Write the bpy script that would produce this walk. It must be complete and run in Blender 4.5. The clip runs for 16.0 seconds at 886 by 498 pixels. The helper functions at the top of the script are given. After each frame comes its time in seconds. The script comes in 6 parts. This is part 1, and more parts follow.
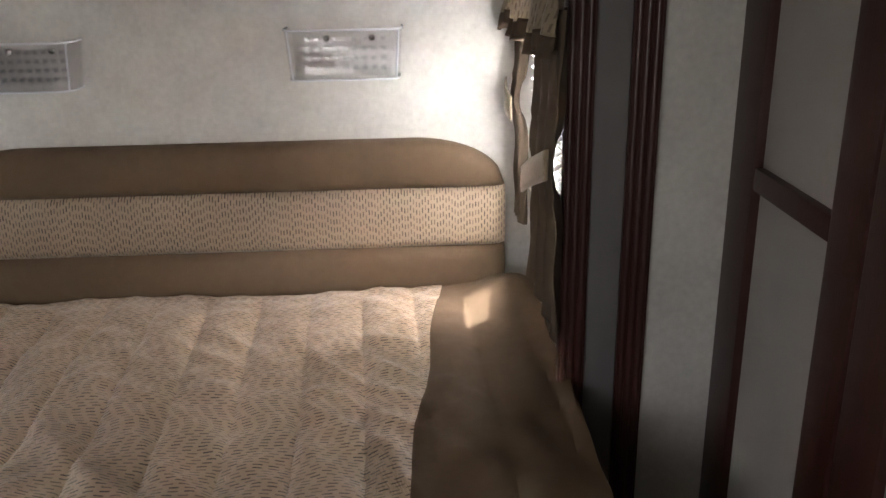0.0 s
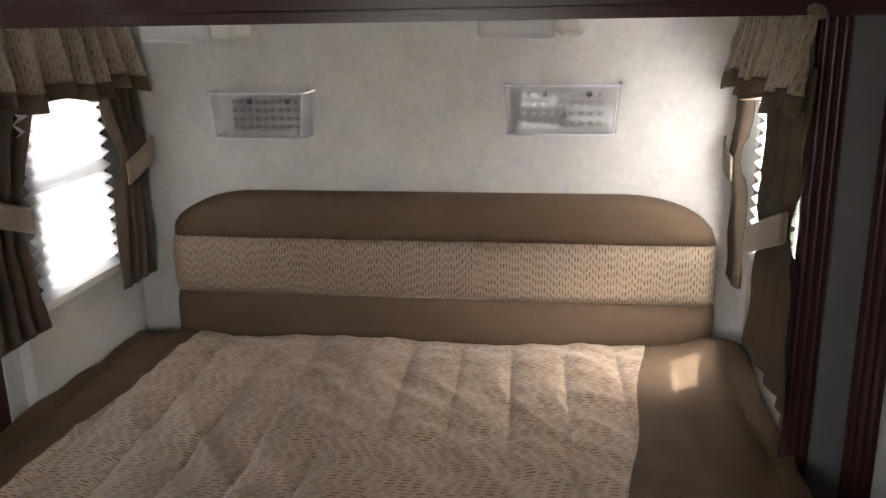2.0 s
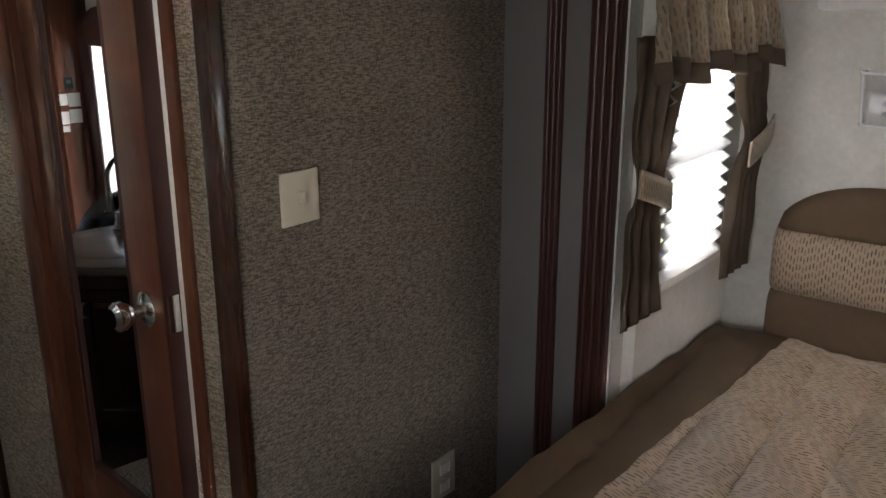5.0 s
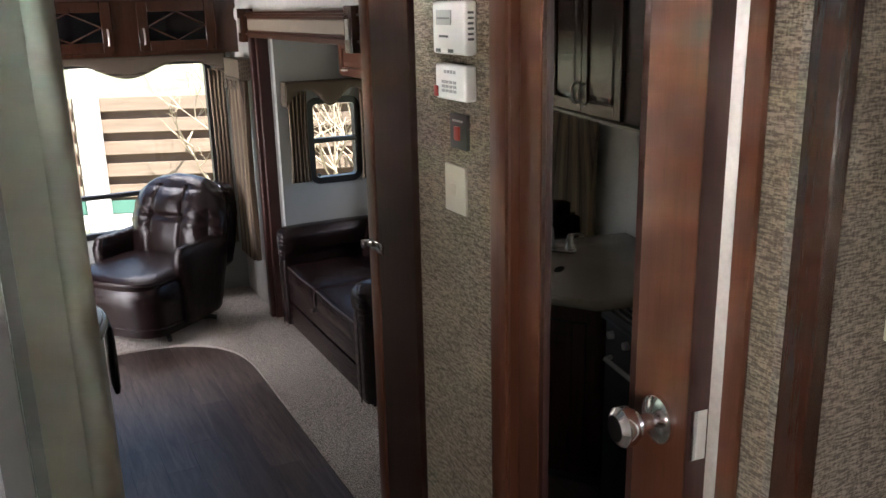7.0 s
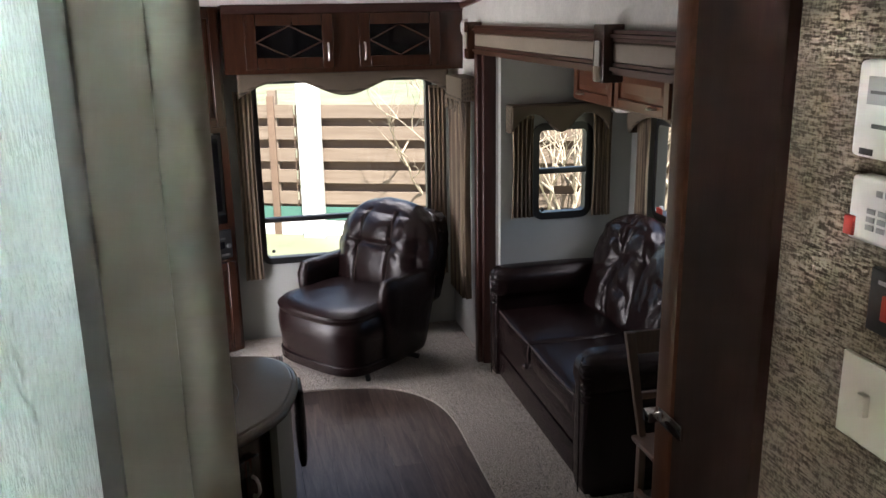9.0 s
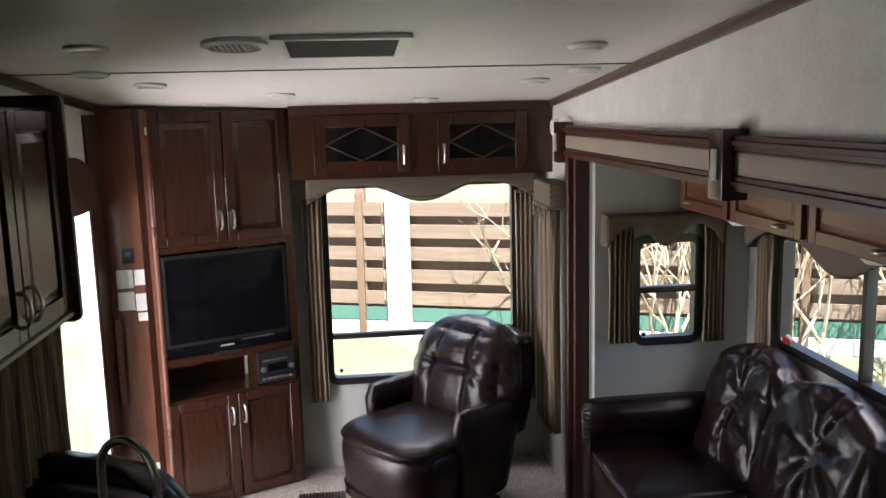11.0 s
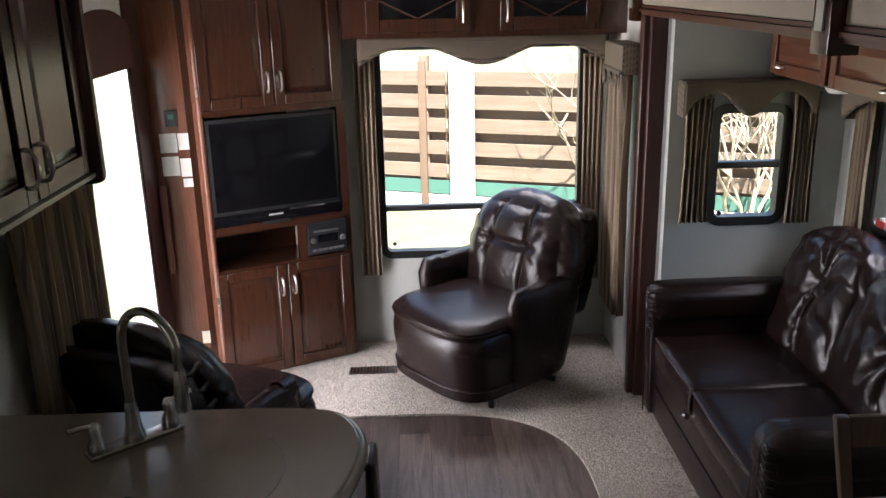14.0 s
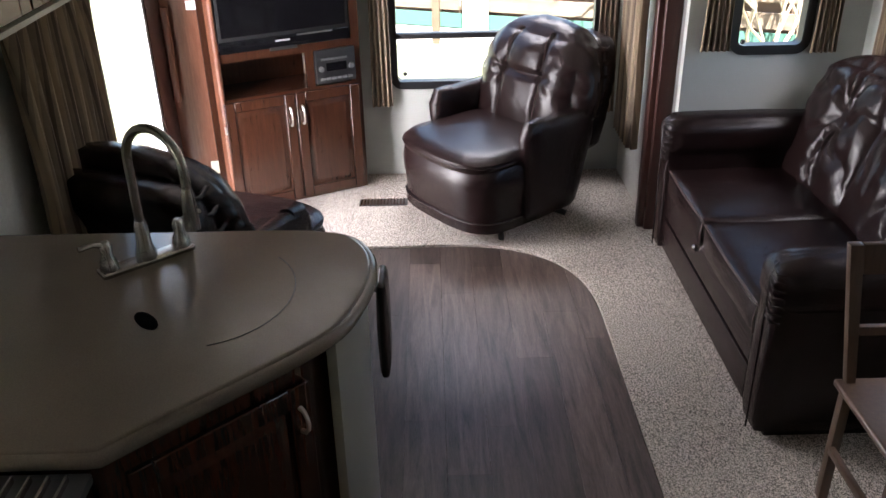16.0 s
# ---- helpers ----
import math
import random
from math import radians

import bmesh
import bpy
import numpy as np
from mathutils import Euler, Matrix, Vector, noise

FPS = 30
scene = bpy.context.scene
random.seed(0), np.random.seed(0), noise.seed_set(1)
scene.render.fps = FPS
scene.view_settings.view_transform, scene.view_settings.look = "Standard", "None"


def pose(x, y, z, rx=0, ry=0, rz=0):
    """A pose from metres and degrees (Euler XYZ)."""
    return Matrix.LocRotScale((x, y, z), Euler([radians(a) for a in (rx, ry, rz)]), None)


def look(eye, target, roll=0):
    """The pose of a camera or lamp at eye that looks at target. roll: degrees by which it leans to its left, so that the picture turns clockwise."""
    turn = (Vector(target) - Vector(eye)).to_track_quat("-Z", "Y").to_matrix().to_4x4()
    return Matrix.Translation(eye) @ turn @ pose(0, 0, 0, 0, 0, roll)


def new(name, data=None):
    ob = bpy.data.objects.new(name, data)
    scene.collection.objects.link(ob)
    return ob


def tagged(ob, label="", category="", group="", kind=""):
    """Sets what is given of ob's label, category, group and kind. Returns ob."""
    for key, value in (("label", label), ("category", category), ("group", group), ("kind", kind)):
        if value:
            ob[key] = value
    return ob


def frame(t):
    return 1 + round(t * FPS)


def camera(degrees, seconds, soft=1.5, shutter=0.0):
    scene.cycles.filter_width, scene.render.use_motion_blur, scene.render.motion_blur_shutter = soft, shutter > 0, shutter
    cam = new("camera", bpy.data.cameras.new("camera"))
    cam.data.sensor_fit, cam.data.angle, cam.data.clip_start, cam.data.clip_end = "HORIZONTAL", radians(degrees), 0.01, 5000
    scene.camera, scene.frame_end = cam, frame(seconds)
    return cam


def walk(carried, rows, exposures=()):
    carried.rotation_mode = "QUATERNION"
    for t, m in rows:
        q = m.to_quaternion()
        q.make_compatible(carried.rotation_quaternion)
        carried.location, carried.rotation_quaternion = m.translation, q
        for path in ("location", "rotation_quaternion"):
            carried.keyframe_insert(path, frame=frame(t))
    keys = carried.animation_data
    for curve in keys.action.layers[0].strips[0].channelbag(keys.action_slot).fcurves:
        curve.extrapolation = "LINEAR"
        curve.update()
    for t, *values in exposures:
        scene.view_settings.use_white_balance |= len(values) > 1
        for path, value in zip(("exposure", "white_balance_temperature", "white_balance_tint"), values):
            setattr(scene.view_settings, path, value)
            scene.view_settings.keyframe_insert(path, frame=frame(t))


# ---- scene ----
# camera and walk
cam = camera(54.6, 16.0)
PATH = [
    (0, (0.52, 0.365, 2.178), (0.595, 2.247, 1.506), -1.1),
    (0.5, (0.491, 0.358, 2.186), (0.458, 2.272, 1.606), -1.2),
    (1, (0.454, 0.349, 2.197), (0.325, 2.269, 1.652), -1.1),
    (1.5, (0.418, 0.353, 2.195), (0.209, 2.266, 1.649), -1.1),
    (2, (0.394, 0.354, 2.176), (0.104, 2.257, 1.633), -1.1),
    (2.5, (0.351, 0.351, 2.158), (-0.026, 2.24, 1.619), -1.0),
    (3, (0.293, 0.349, 2.148), (-0.215, 2.207, 1.61), -0.9),
    (3.5, (0.218, 0.356, 2.147), (-0.443, 2.164, 1.605), -0.7),
    (4, (0.114, 0.369, 2.152), (-0.693, 2.112, 1.596), -0.5),
    (4.5, (0.003, 0.383, 2.138), (-0.976, 2.034, 1.577), -0.3),
    (5, (-0.082, 0.39, 2.147), (-1.271, 1.891, 1.57), -0.1),
    (5.2, (-0.098, 0.389, 2.142), (-1.373, 1.819, 1.569), -0.2),
    (7.3, (-0.7, 0.493, 2.134), (-2.461, 1.246, 1.559), -0.8),
    (7.5, (-0.759, 0.498, 2.169), (-2.544, 1.175, 1.572), -0.4),
    (8, (-0.914, 0.487, 2.177), (-2.739, 1.075, 1.608), -0.7),
    (8.5, (-1.106, 0.527, 2.173), (-2.958, 1.042, 1.618), -0.6),
    (9, (-1.338, 0.626, 2.189), (-3.219, 1.054, 1.662), -0.9),
    (9.5, (-1.522, 0.663, 2.203), (-3.431, 1.036, 1.741), -1.0),
    (10, (-1.667, 0.73, 2.223), (-3.602, 1.056, 1.837), -1.1),
    (12.5, (-2.193, 0.908, 2.197), (-4.158, 0.991, 1.831), -1.4),
    (13, (-2.197, 0.924, 2.175), (-4.151, 0.988, 1.754), -1.3),
    (13.5, (-2.209, 0.906, 2.152), (-4.143, 0.969, 1.648), -1.3),
    (14, (-2.221, 0.913, 2.134), (-4.13, 0.963, 1.537), -1.3),
    (14.5, (-2.214, 0.915, 2.115), (-4.094, 0.951, 1.433), -1.3),
    (15, (-2.216, 0.922, 2.112), (-4.059, 0.944, 1.335), -1.2),
    (15.5, (-2.239, 0.902, 2.078), (-4.047, 0.926, 1.224), -1.2),
    (16, (-2.248, 0.908, 2.061), (-4.017, 0.925, 1.128), -1.1),
]

walk(cam, [(t, look(eye, target, roll)) for t, eye, target, roll in PATH],
     exposures=[(0.0, 2.32), (2.5, 2.15), (4.5, 2.22), (5.0, 2.45), (7.5, 3.25), (8.2, 2.95), (9.0, 2.83), (10.0, 2.9), (12.5, 3.15), (14.5, 3.28), (15.5, 3.5), (16.0, 3.95)])

# world and sun
world = bpy.data.worlds.new("sky")
scene.world = world
world.use_nodes = True
wn = world.node_tree
sky = wn.nodes.new("ShaderNodeTexSky")
sky.sky_type, sky.sun_disc = "NISHITA", False
sky.sun_elevation, sky.sun_rotation = radians(58), radians(88)
wn.nodes["Background"].inputs["Strength"].default_value = 0.05
wn.links.new(sky.outputs[0], wn.nodes["Background"].inputs["Color"])
sun = new("sun", bpy.data.lights.new("sun", "SUN"))
sun.data.energy, sun.data.angle, sun.data.color = 3.0, radians(0.5), (1.0, 0.96, 0.92)
sun.matrix_world = look((8, 0.6, 12.8), (0, 0.25, 0))


SKY_TINT = (1.0, 0.93, 0.99)


def opening_lamp(eye, target, w, h, watts, color=(1.0, 0.92, 0.91)):
    """Daylight entering by one opening: an area lamp outside it."""
    lamp = new("daylight", bpy.data.lights.new("daylight", "AREA"))
    lamp.data.shape, lamp.data.size, lamp.data.size_y, lamp.data.energy, lamp.data.color = "RECTANGLE", w, h, watts, color
    lamp.matrix_world = look(eye, target)
    return lamp


opening_lamp((-5.7, -1.1, 0.90), (-5.85, 0.5, 0.80), 2.4, 2.8, 52, SKY_TINT)        # entry door
opening_lamp((-7.75, 1.28, 2.55), (-6.2, 1.2, 0.7), 1.2, 0.6, 7.5, SKY_TINT)        # rear window
opening_lamp((-5.2, 3.55, 2.35), (-5.1, 2.0, 0.6), 1.3, 0.6, 6, SKY_TINT)         # slide-out window
opening_lamp((-3.4, -0.95, 1.5), (-3.4, 0.6, 1.0), 0.8, 0.6, 2.5)         # kitchen window
opening_lamp((-1.25, 2.31, 1.80), (0.0, 2.31, 1.7), 0.5, 0.7, 3.2)      # bed window, rear side
opening_lamp((1.30, 2.31, 1.98), (0.0, 2.25, 1.60), 0.5, 0.7, 44)        # bed window, sunny side
opening_lamp((-0.15, -0.62, 1.80), (0.0, 1.6, 1.5), 0.9, 0.6, 2.9)      # fill light for the bedroom, by an added unseen side window
opening_lamp((-2.05, 0.05, 3.10), (-2.05, 0.02, 0.6), 0.5, 0.7, 128)     # shower skylight
opening_lamp((-1.80, 1.68, 3.05), (-1.80, 1.68, 0.6), 0.5, 0.5, 6)     # added lamp over an unseen roof opening, brightens the bathroom door gap


# ---------------------------------------------------------------- materials
def mat(name, color, rough=0.6, metal=0.0, vary=0.12, scale=6.0, bump=0.05, bscale=120.0, stretch=(1, 1, 1), spec=0.5, second=None, coat=0.0, grain=0.0):
    """A surface with broad colour variation, fine grain and relief."""
    m = bpy.data.materials.new(name)
    m.use_nodes = True
    n, l = m.node_tree.nodes, m.node_tree.links
    b = n["Principled BSDF"]
    b.inputs["Roughness"].default_value, b.inputs["Metallic"].default_value = rough, metal
    b.inputs["Specular IOR Level"].default_value = spec
    b.inputs["Coat Weight"].default_value = coat
    tc, mp = n.new("ShaderNodeTexCoord"), n.new("ShaderNodeMapping")
    mp.inputs["Scale"].default_value = stretch
    l.new(tc.outputs["Object"], mp.inputs["Vector"])
    big, fine = n.new("ShaderNodeTexNoise"), n.new("ShaderNodeTexNoise")
    big.inputs["Scale"].default_value, fine.inputs["Scale"].default_value = scale, bscale
    big.inputs["Detail"].default_value = 4
    for t in (big, fine):
        l.new(mp.outputs[0], t.inputs["Vector"])
    ramp = n.new("ShaderNodeMixRGB")
    lo = [c * (1 - vary) for c in color]
    hi = second or [min(1, c * (1 + vary)) for c in color]
    ramp.inputs[1].default_value, ramp.inputs[2].default_value = (*lo, 1), (*hi, 1)
    if grain:
        mx = n.new("ShaderNodeMath")
        mx.operation = "MULTIPLY_ADD"
        mx.inputs[1].default_value = grain
        l.new(fine.outputs["Fac"], mx.inputs[0])
        l.new(big.outputs["Fac"], mx.inputs[2])
        sb = n.new("ShaderNodeMath")
        sb.operation, sb.use_clamp = "SUBTRACT", True
        sb.inputs[1].default_value = grain / 2
        l.new(mx.outputs[0], sb.inputs[0])
        l.new(sb.outputs[0], ramp.inputs[0])
    else:
        l.new(big.outputs["Fac"], ramp.inputs[0])
    l.new(ramp.outputs[0], b.inputs["Base Color"])
    bm = n.new("ShaderNodeBump")
    bm.inputs["Strength"].default_value, bm.inputs["Distance"].default_value = bump, 0.01
    l.new(fine.outputs["Fac"], bm.inputs["Height"])
    l.new(bm.outputs[0], b.inputs["Normal"])
    return m


def math_node(n, l, op, a, b=None, clamp=False):
    m = n.new("ShaderNodeMath")
    m.operation, m.use_clamp = op, clamp
    for i, v in enumerate((a, b)):
        if v is None:
            continue
        if isinstance(v, (int, float)):
            m.inputs[i].default_value = v
        else:
            l.new(v, m.inputs[i])
    return m.outputs[0]


def dashes(name, base, dash, along, across, period=0.034, gap=0.0125, fill=0.62, thick=0.34, sheen=0.3, rough=0.6):
    """Fabric with short woven dashes: they run along one object axis, in rows stacked along another."""
    m = mat(name, base, rough, vary=0.1, scale=14, bump=0.12, bscale=500)
    n, l = m.node_tree.nodes, m.node_tree.links
    b = n["Principled BSDF"]
    b.inputs["Sheen Weight"].default_value = sheen
    tc, sx = n.new("ShaderNodeTexCoord"), n.new("ShaderNodeSeparateXYZ")
    wob = n.new("ShaderNodeTexNoise")
    wob.inputs["Scale"].default_value = 60
    l.new(tc.outputs["Object"], wob.inputs["Vector"])
    l.new(tc.outputs["Object"], sx.inputs[0])
    u = math_node(n, l, "ADD", sx.outputs[along], math_node(n, l, "MULTIPLY", wob.outputs["Fac"], 0.003))
    v = math_node(n, l, "DIVIDE", math_node(n, l, "ADD", sx.outputs[across], math_node(n, l, "MULTIPLY", wob.outputs["Fac"], 0.0016)), gap)
    row = math_node(n, l, "FLOOR", v)
    wn_ = n.new("ShaderNodeTexWhiteNoise")
    wn_.noise_dimensions = "1D"
    l.new(row, wn_.inputs["W"])
    s = math_node(n, l, "ADD", math_node(n, l, "DIVIDE", u, period), wn_.outputs["Value"])
    inside = math_node(n, l, "LESS_THAN", math_node(n, l, "FRACT", s), fill)
    off = math_node(n, l, "ABSOLUTE", math_node(n, l, "SUBTRACT", math_node(n, l, "FRACT", v), 0.5))
    band = math_node(n, l, "LESS_THAN", off, thick / 2)
    tone = n.new("ShaderNodeTexWhiteNoise")
    tone.noise_dimensions = "2D"
    cx = n.new("ShaderNodeCombineXYZ")
    l.new(math_node(n, l, "FLOOR", s), cx.inputs[0])
    l.new(row, cx.inputs[1])
    l.new(cx.outputs[0], tone.inputs["Vector"])
    keep = math_node(n, l, "MULTIPLY_ADD", tone.outputs["Value"], 0.5)
    keep.node.inputs[2].default_value = 0.5
    fac = math_node(n, l, "MULTIPLY", math_node(n, l, "MULTIPLY", inside, band), keep, True)
    mix = n.new("ShaderNodeMixRGB")
    old = b.inputs["Base Color"].links[0].from_socket
    l.new(old, mix.inputs[1])
    mix.inputs[2].default_value = (*dash, 1)
    l.new(fac, mix.inputs[0])
    l.new(mix.outputs[0], b.inputs["Base Color"])
    return m


def wood(name, dark, light, axis=2, rough=0.35, coat=0.25, scale=5.0, across=14.0, twist=0.0):
    """Stained timber: long streaks along one object axis, satin varnish."""
    st = [across] * 3
    st[axis] = 0.9
    m = mat(name, dark, rough, vary=0.0, scale=scale, bump=0.04, bscale=28, stretch=st, second=light, coat=coat, grain=0.6)
    for t in m.node_tree.nodes:
        if t.type == "TEX_NOISE":
            t.inputs["Distortion"].default_value = twist
    m.node_tree.nodes["Principled BSDF"].inputs["Coat Roughness"].default_value = 0.25
    return m


def weave(name, dark, light, size=0.0035, rough=0.9, bump=0.35):
    """Coarse woven wallcovering: crossed threads with uneven tone."""
    m = mat(name, dark, rough, vary=0.15, scale=9, bump=bump, bscale=1 / size * 0.5)
    n, l = m.node_tree.nodes, m.node_tree.links
    b = n["Principled BSDF"]
    tc = n.new("ShaderNodeTexCoord")
    facs = []
    for st in ((0.6, 0.6, 4.0), (2.6, 2.6, 1.6)):
        mp, t = n.new("ShaderNodeMapping"), n.new("ShaderNodeTexNoise")
        mp.inputs["Scale"].default_value = st
        t.inputs["Scale"].default_value = 0.22 / size
        t.inputs["Detail"].default_value = 3
        l.new(tc.outputs["Object"], mp.inputs[0])
        l.new(mp.outputs[0], t.inputs["Vector"])
        facs.append(t.outputs["Fac"])
    f = math_node(n, l, "ADD", math_node(n, l, "MULTIPLY", facs[0], 1.25), math_node(n, l, "MULTIPLY", facs[1], 0.75))
    f = math_node(n, l, "MULTIPLY_ADD", f, 3.2)
    f.node.inputs[2].default_value = -2.7
    f.node.use_clamp = True
    mix = n.new("ShaderNodeMixRGB")
    l.new(b.inputs["Base Color"].links[0].from_socket, mix.inputs[1])
    mix.inputs[2].default_value = (*light, 1)
    l.new(f, mix.inputs[0])
    l.new(mix.outputs[0], b.inputs["Base Color"])
    bp = n["Bump"]
    l.new(f, bp.inputs["Height"])
    return m


def glass(name, tint=(1, 1, 1), rough=0.0, shine=0.04):
    """A thin pane: mostly clear, with a slight mirror gloss."""
    m = bpy.data.materials.new(name)
    m.use_nodes = True
    n, l = m.node_tree.nodes, m.node_tree.links
    out = n["Material Output"]
    tr, gl, mx, fr = n.new("ShaderNodeBsdfTransparent"), n.new("ShaderNodeBsdfGlossy"), n.new("ShaderNodeMixShader"), n.new("ShaderNodeLayerWeight")
    tr.inputs[0].default_value = (*tint, 1)
    gl.inputs["Roughness"].default_value = rough
    fr.inputs[0].default_value = 0.3
    gloss = math_node(n, l, "MULTIPLY_ADD", math_node(n, l, "POWER", fr.outputs["Facing"], 3.0), 0.6)
    gloss.node.inputs[2].default_value = shine
    l.new(gloss, mx.inputs[0])
    l.new(tr.outputs[0], mx.inputs[1])
    l.new(gl.outputs[0], mx.inputs[2])
    l.new(mx.outputs[0], out.inputs[0])
    return m


def translucent(name, color, share=0.5, bump=0.0, bscale=60, stretch=(1, 1, 1), rough=0.6):
    """Cloth or frosted glass that lets light through scattered."""
    m = bpy.data.materials.new(name)
    m.use_nodes = True
    n, l = m.node_tree.nodes, m.node_tree.links
    b, out = n["Principled BSDF"], n["Material Output"]
    b.inputs["Base Color"].default_value, b.inputs["Roughness"].default_value = (*color, 1), rough
    t, mx = n.new("ShaderNodeBsdfTranslucent"), n.new("ShaderNodeMixShader")
    t.inputs[0].default_value = (*color, 1)
    mx.inputs[0].default_value = share
    l.new(b.outputs[0], mx.inputs[1])
    l.new(t.outputs[0], mx.inputs[2])
    l.new(mx.outputs[0], out.inputs[0])
    if bump:
        tc, mp, ns, bp = n.new("ShaderNodeTexCoord"), n.new("ShaderNodeMapping"), n.new("ShaderNodeTexNoise"), n.new("ShaderNodeBump")
        mp.inputs["Scale"].default_value = stretch
        ns.inputs["Scale"].default_value = bscale
        l.new(tc.outputs["Object"], mp.inputs[0])
        l.new(mp.outputs[0], ns.inputs["Vector"])
        l.new(ns.outputs["Fac"], bp.inputs["Height"])
        bp.inputs["Strength"].default_value, bp.inputs["Distance"].default_value = bump, 0.02
        for s in (b, t):
            l.new(bp.outputs[0], s.inputs["Normal"])
        # thicker and thinner runs of the relief pass more or less light
        ns.inputs["Detail"].default_value, ns.inputs["Distortion"].default_value = 3, 0.0
        tone = n.new("ShaderNodeMixRGB")
        tone.inputs[1].default_value, tone.inputs[2].default_value = (*[c * 0.90 for c in color], 1), (*color, 1)
        run = math_node(n, l, "MULTIPLY_ADD", ns.outputs["Fac"], 4.0, True)
        run.node.inputs[2].default_value = -1.4
        l.new(run, tone.inputs[0])
        l.new(tone.outputs[0], t.inputs[0])
        l.new(tone.outputs[0], b.inputs["Base Color"])
    return m


def leather(name, color):
    """Bonded leather: pebbled grain, soft creases, semi-gloss."""
    m = mat(name, color, 0.27, vary=0.25, scale=7, bump=0.10, bscale=380, spec=0.32)
    n, l = m.node_tree.nodes, m.node_tree.links
    cr = n.new("ShaderNodeTexNoise")
    cr.inputs["Scale"].default_value, cr.inputs["Detail"].default_value, cr.inputs["Distortion"].default_value = 9, 3, 1.2
    b2 = n.new("ShaderNodeBump")
    b2.inputs["Strength"].default_value, b2.inputs["Distance"].default_value = 0.14, 0.03
    l.new(cr.outputs["Fac"], b2.inputs["Height"])
    l.new(b2.outputs[0], n["Bump"].inputs["Normal"])
    return m


M_WALL = mat("wall_vinyl_cream", (0.60, 0.59, 0.55), 0.6, vary=0.15, scale=9, bump=0.08, bscale=70, grain=0.9)
M_WALL_GREY = mat("wall_vinyl_grey_green", (0.42, 0.44, 0.41), 0.55, vary=0.06, scale=4, bump=0.05, bscale=160)
M_WEAVE = weave("woven_wallcover_brown", (0.105, 0.088, 0.070), (0.31, 0.268, 0.215), 0.0022)
M_WEAVE_LIGHT = weave("woven_wallcover_tan", (0.105, 0.082, 0.056), (0.34, 0.278, 0.205), 0.0019, bump=0.5)
M_CEIL = mat("ceiling_white_panel", (0.72, 0.69, 0.66), 0.5, vary=0.03, scale=3, bump=0.03, bscale=200)
M_WOOD = wood("cherry_wood", (0.021, 0.0072, 0.004), (0.056, 0.0205, 0.0105), rough=0.24, coat=0.1)
M_WOOD_X = wood("cherry_wood_long", (0.040, 0.015, 0.009), (0.095, 0.038, 0.022), axis=0)
M_WOOD_LIGHT = wood("cherry_wood_light", (0.072, 0.025, 0.013), (0.150, 0.055, 0.029), rough=0.28, coat=0.12)
M_WOOD_PANEL = wood("cherry_veneer_panel", (0.105, 0.038, 0.021), (0.215, 0.088, 0.05), rough=0.26, coat=0.2)
M_TRIM_DARK = wood("mahogany_moulding", (0.028, 0.009, 0.007), (0.06, 0.019, 0.014), rough=0.42, coat=0.1)
M_TRIM_DARK_X = wood("mahogany_moulding_long", (0.03, 0.008, 0.007), (0.065, 0.018, 0.014), axis=0, rough=0.3)
M_GREY_BOARD = mat("grey_board", (0.145, 0.140, 0.136), 0.6, vary=0.08, scale=7, bump=0.05, bscale=200)
M_PANEL_PALE = mat("pale_wardrobe_panel", (0.37, 0.355, 0.33), 0.6, vary=0.08, scale=7, bump=0.05, bscale=200)
M_BROWN = mat("brown_linen", (0.115, 0.075, 0.042), 0.85, vary=0.16, scale=40, bump=0.25, bscale=600, grain=0.8)
M_BROWN_DARK = mat("brown_curtain_cloth", (0.085, 0.062, 0.042), 0.9, vary=0.15, scale=30, bump=0.2, bscale=500, grain=0.6)
M_DASH_BED = dashes("comforter_dash_cloth", (0.42, 0.31, 0.21), (0.03, 0.018, 0.012), 0, 1, period=0.029, gap=0.0098, rough=0.36, sheen=0.25)
bed_crease, bed_bump = M_DASH_BED.node_tree.nodes.new("ShaderNodeTexNoise"), M_DASH_BED.node_tree.nodes.new("ShaderNodeBump")
bed_crease.inputs["Scale"].default_value, bed_crease.inputs["Detail"].default_value, bed_crease.inputs["Distortion"].default_value = 13, 4, 1.6
bed_bump.inputs["Strength"].default_value, bed_bump.inputs["Distance"].default_value = 0.18, 0.02
M_DASH_BED.node_tree.links.new(bed_crease.outputs["Fac"], bed_bump.inputs["Height"])
M_DASH_BED.node_tree.links.new(bed_bump.outputs[0], M_DASH_BED.node_tree.nodes["Bump"].inputs["Normal"])
M_FASCIA = mat("padded_tan_fascia", (0.25, 0.205, 0.155), 0.6, vary=0.1, scale=20, bump=0.1, bscale=200)
M_DASH_HEAD = dashes("headboard_dash_cloth", (0.35, 0.265, 0.185), (0.06, 0.038, 0.026), 2, 0, period=0.023, gap=0.0080, fill=0.60, thick=0.40)
M_DASH_VAL = dashes("valance_dash_cloth", (0.25, 0.20, 0.135), (0.10, 0.072, 0.046), 2, 1, period=0.024, gap=0.0085)
M_SHADE = translucent("white_shade_cloth", (0.85, 0.86, 0.87), 0.5)
M_FROST = translucent("rain_glass", (0.95, 0.96, 0.96), 0.85, bump=0.35, bscale=55, stretch=(3, 3, 0.7), rough=0.15)
M_FROST_TEAL = translucent("rain_glass_side", (0.72, 0.82, 0.81), 0.75, bump=0.8, bscale=55, stretch=(2, 2, 1), rough=0.15)
M_ALU = mat("aluminium", (0.26, 0.265, 0.26), 0.45, 0.7, vary=0.05, bump=0.02)
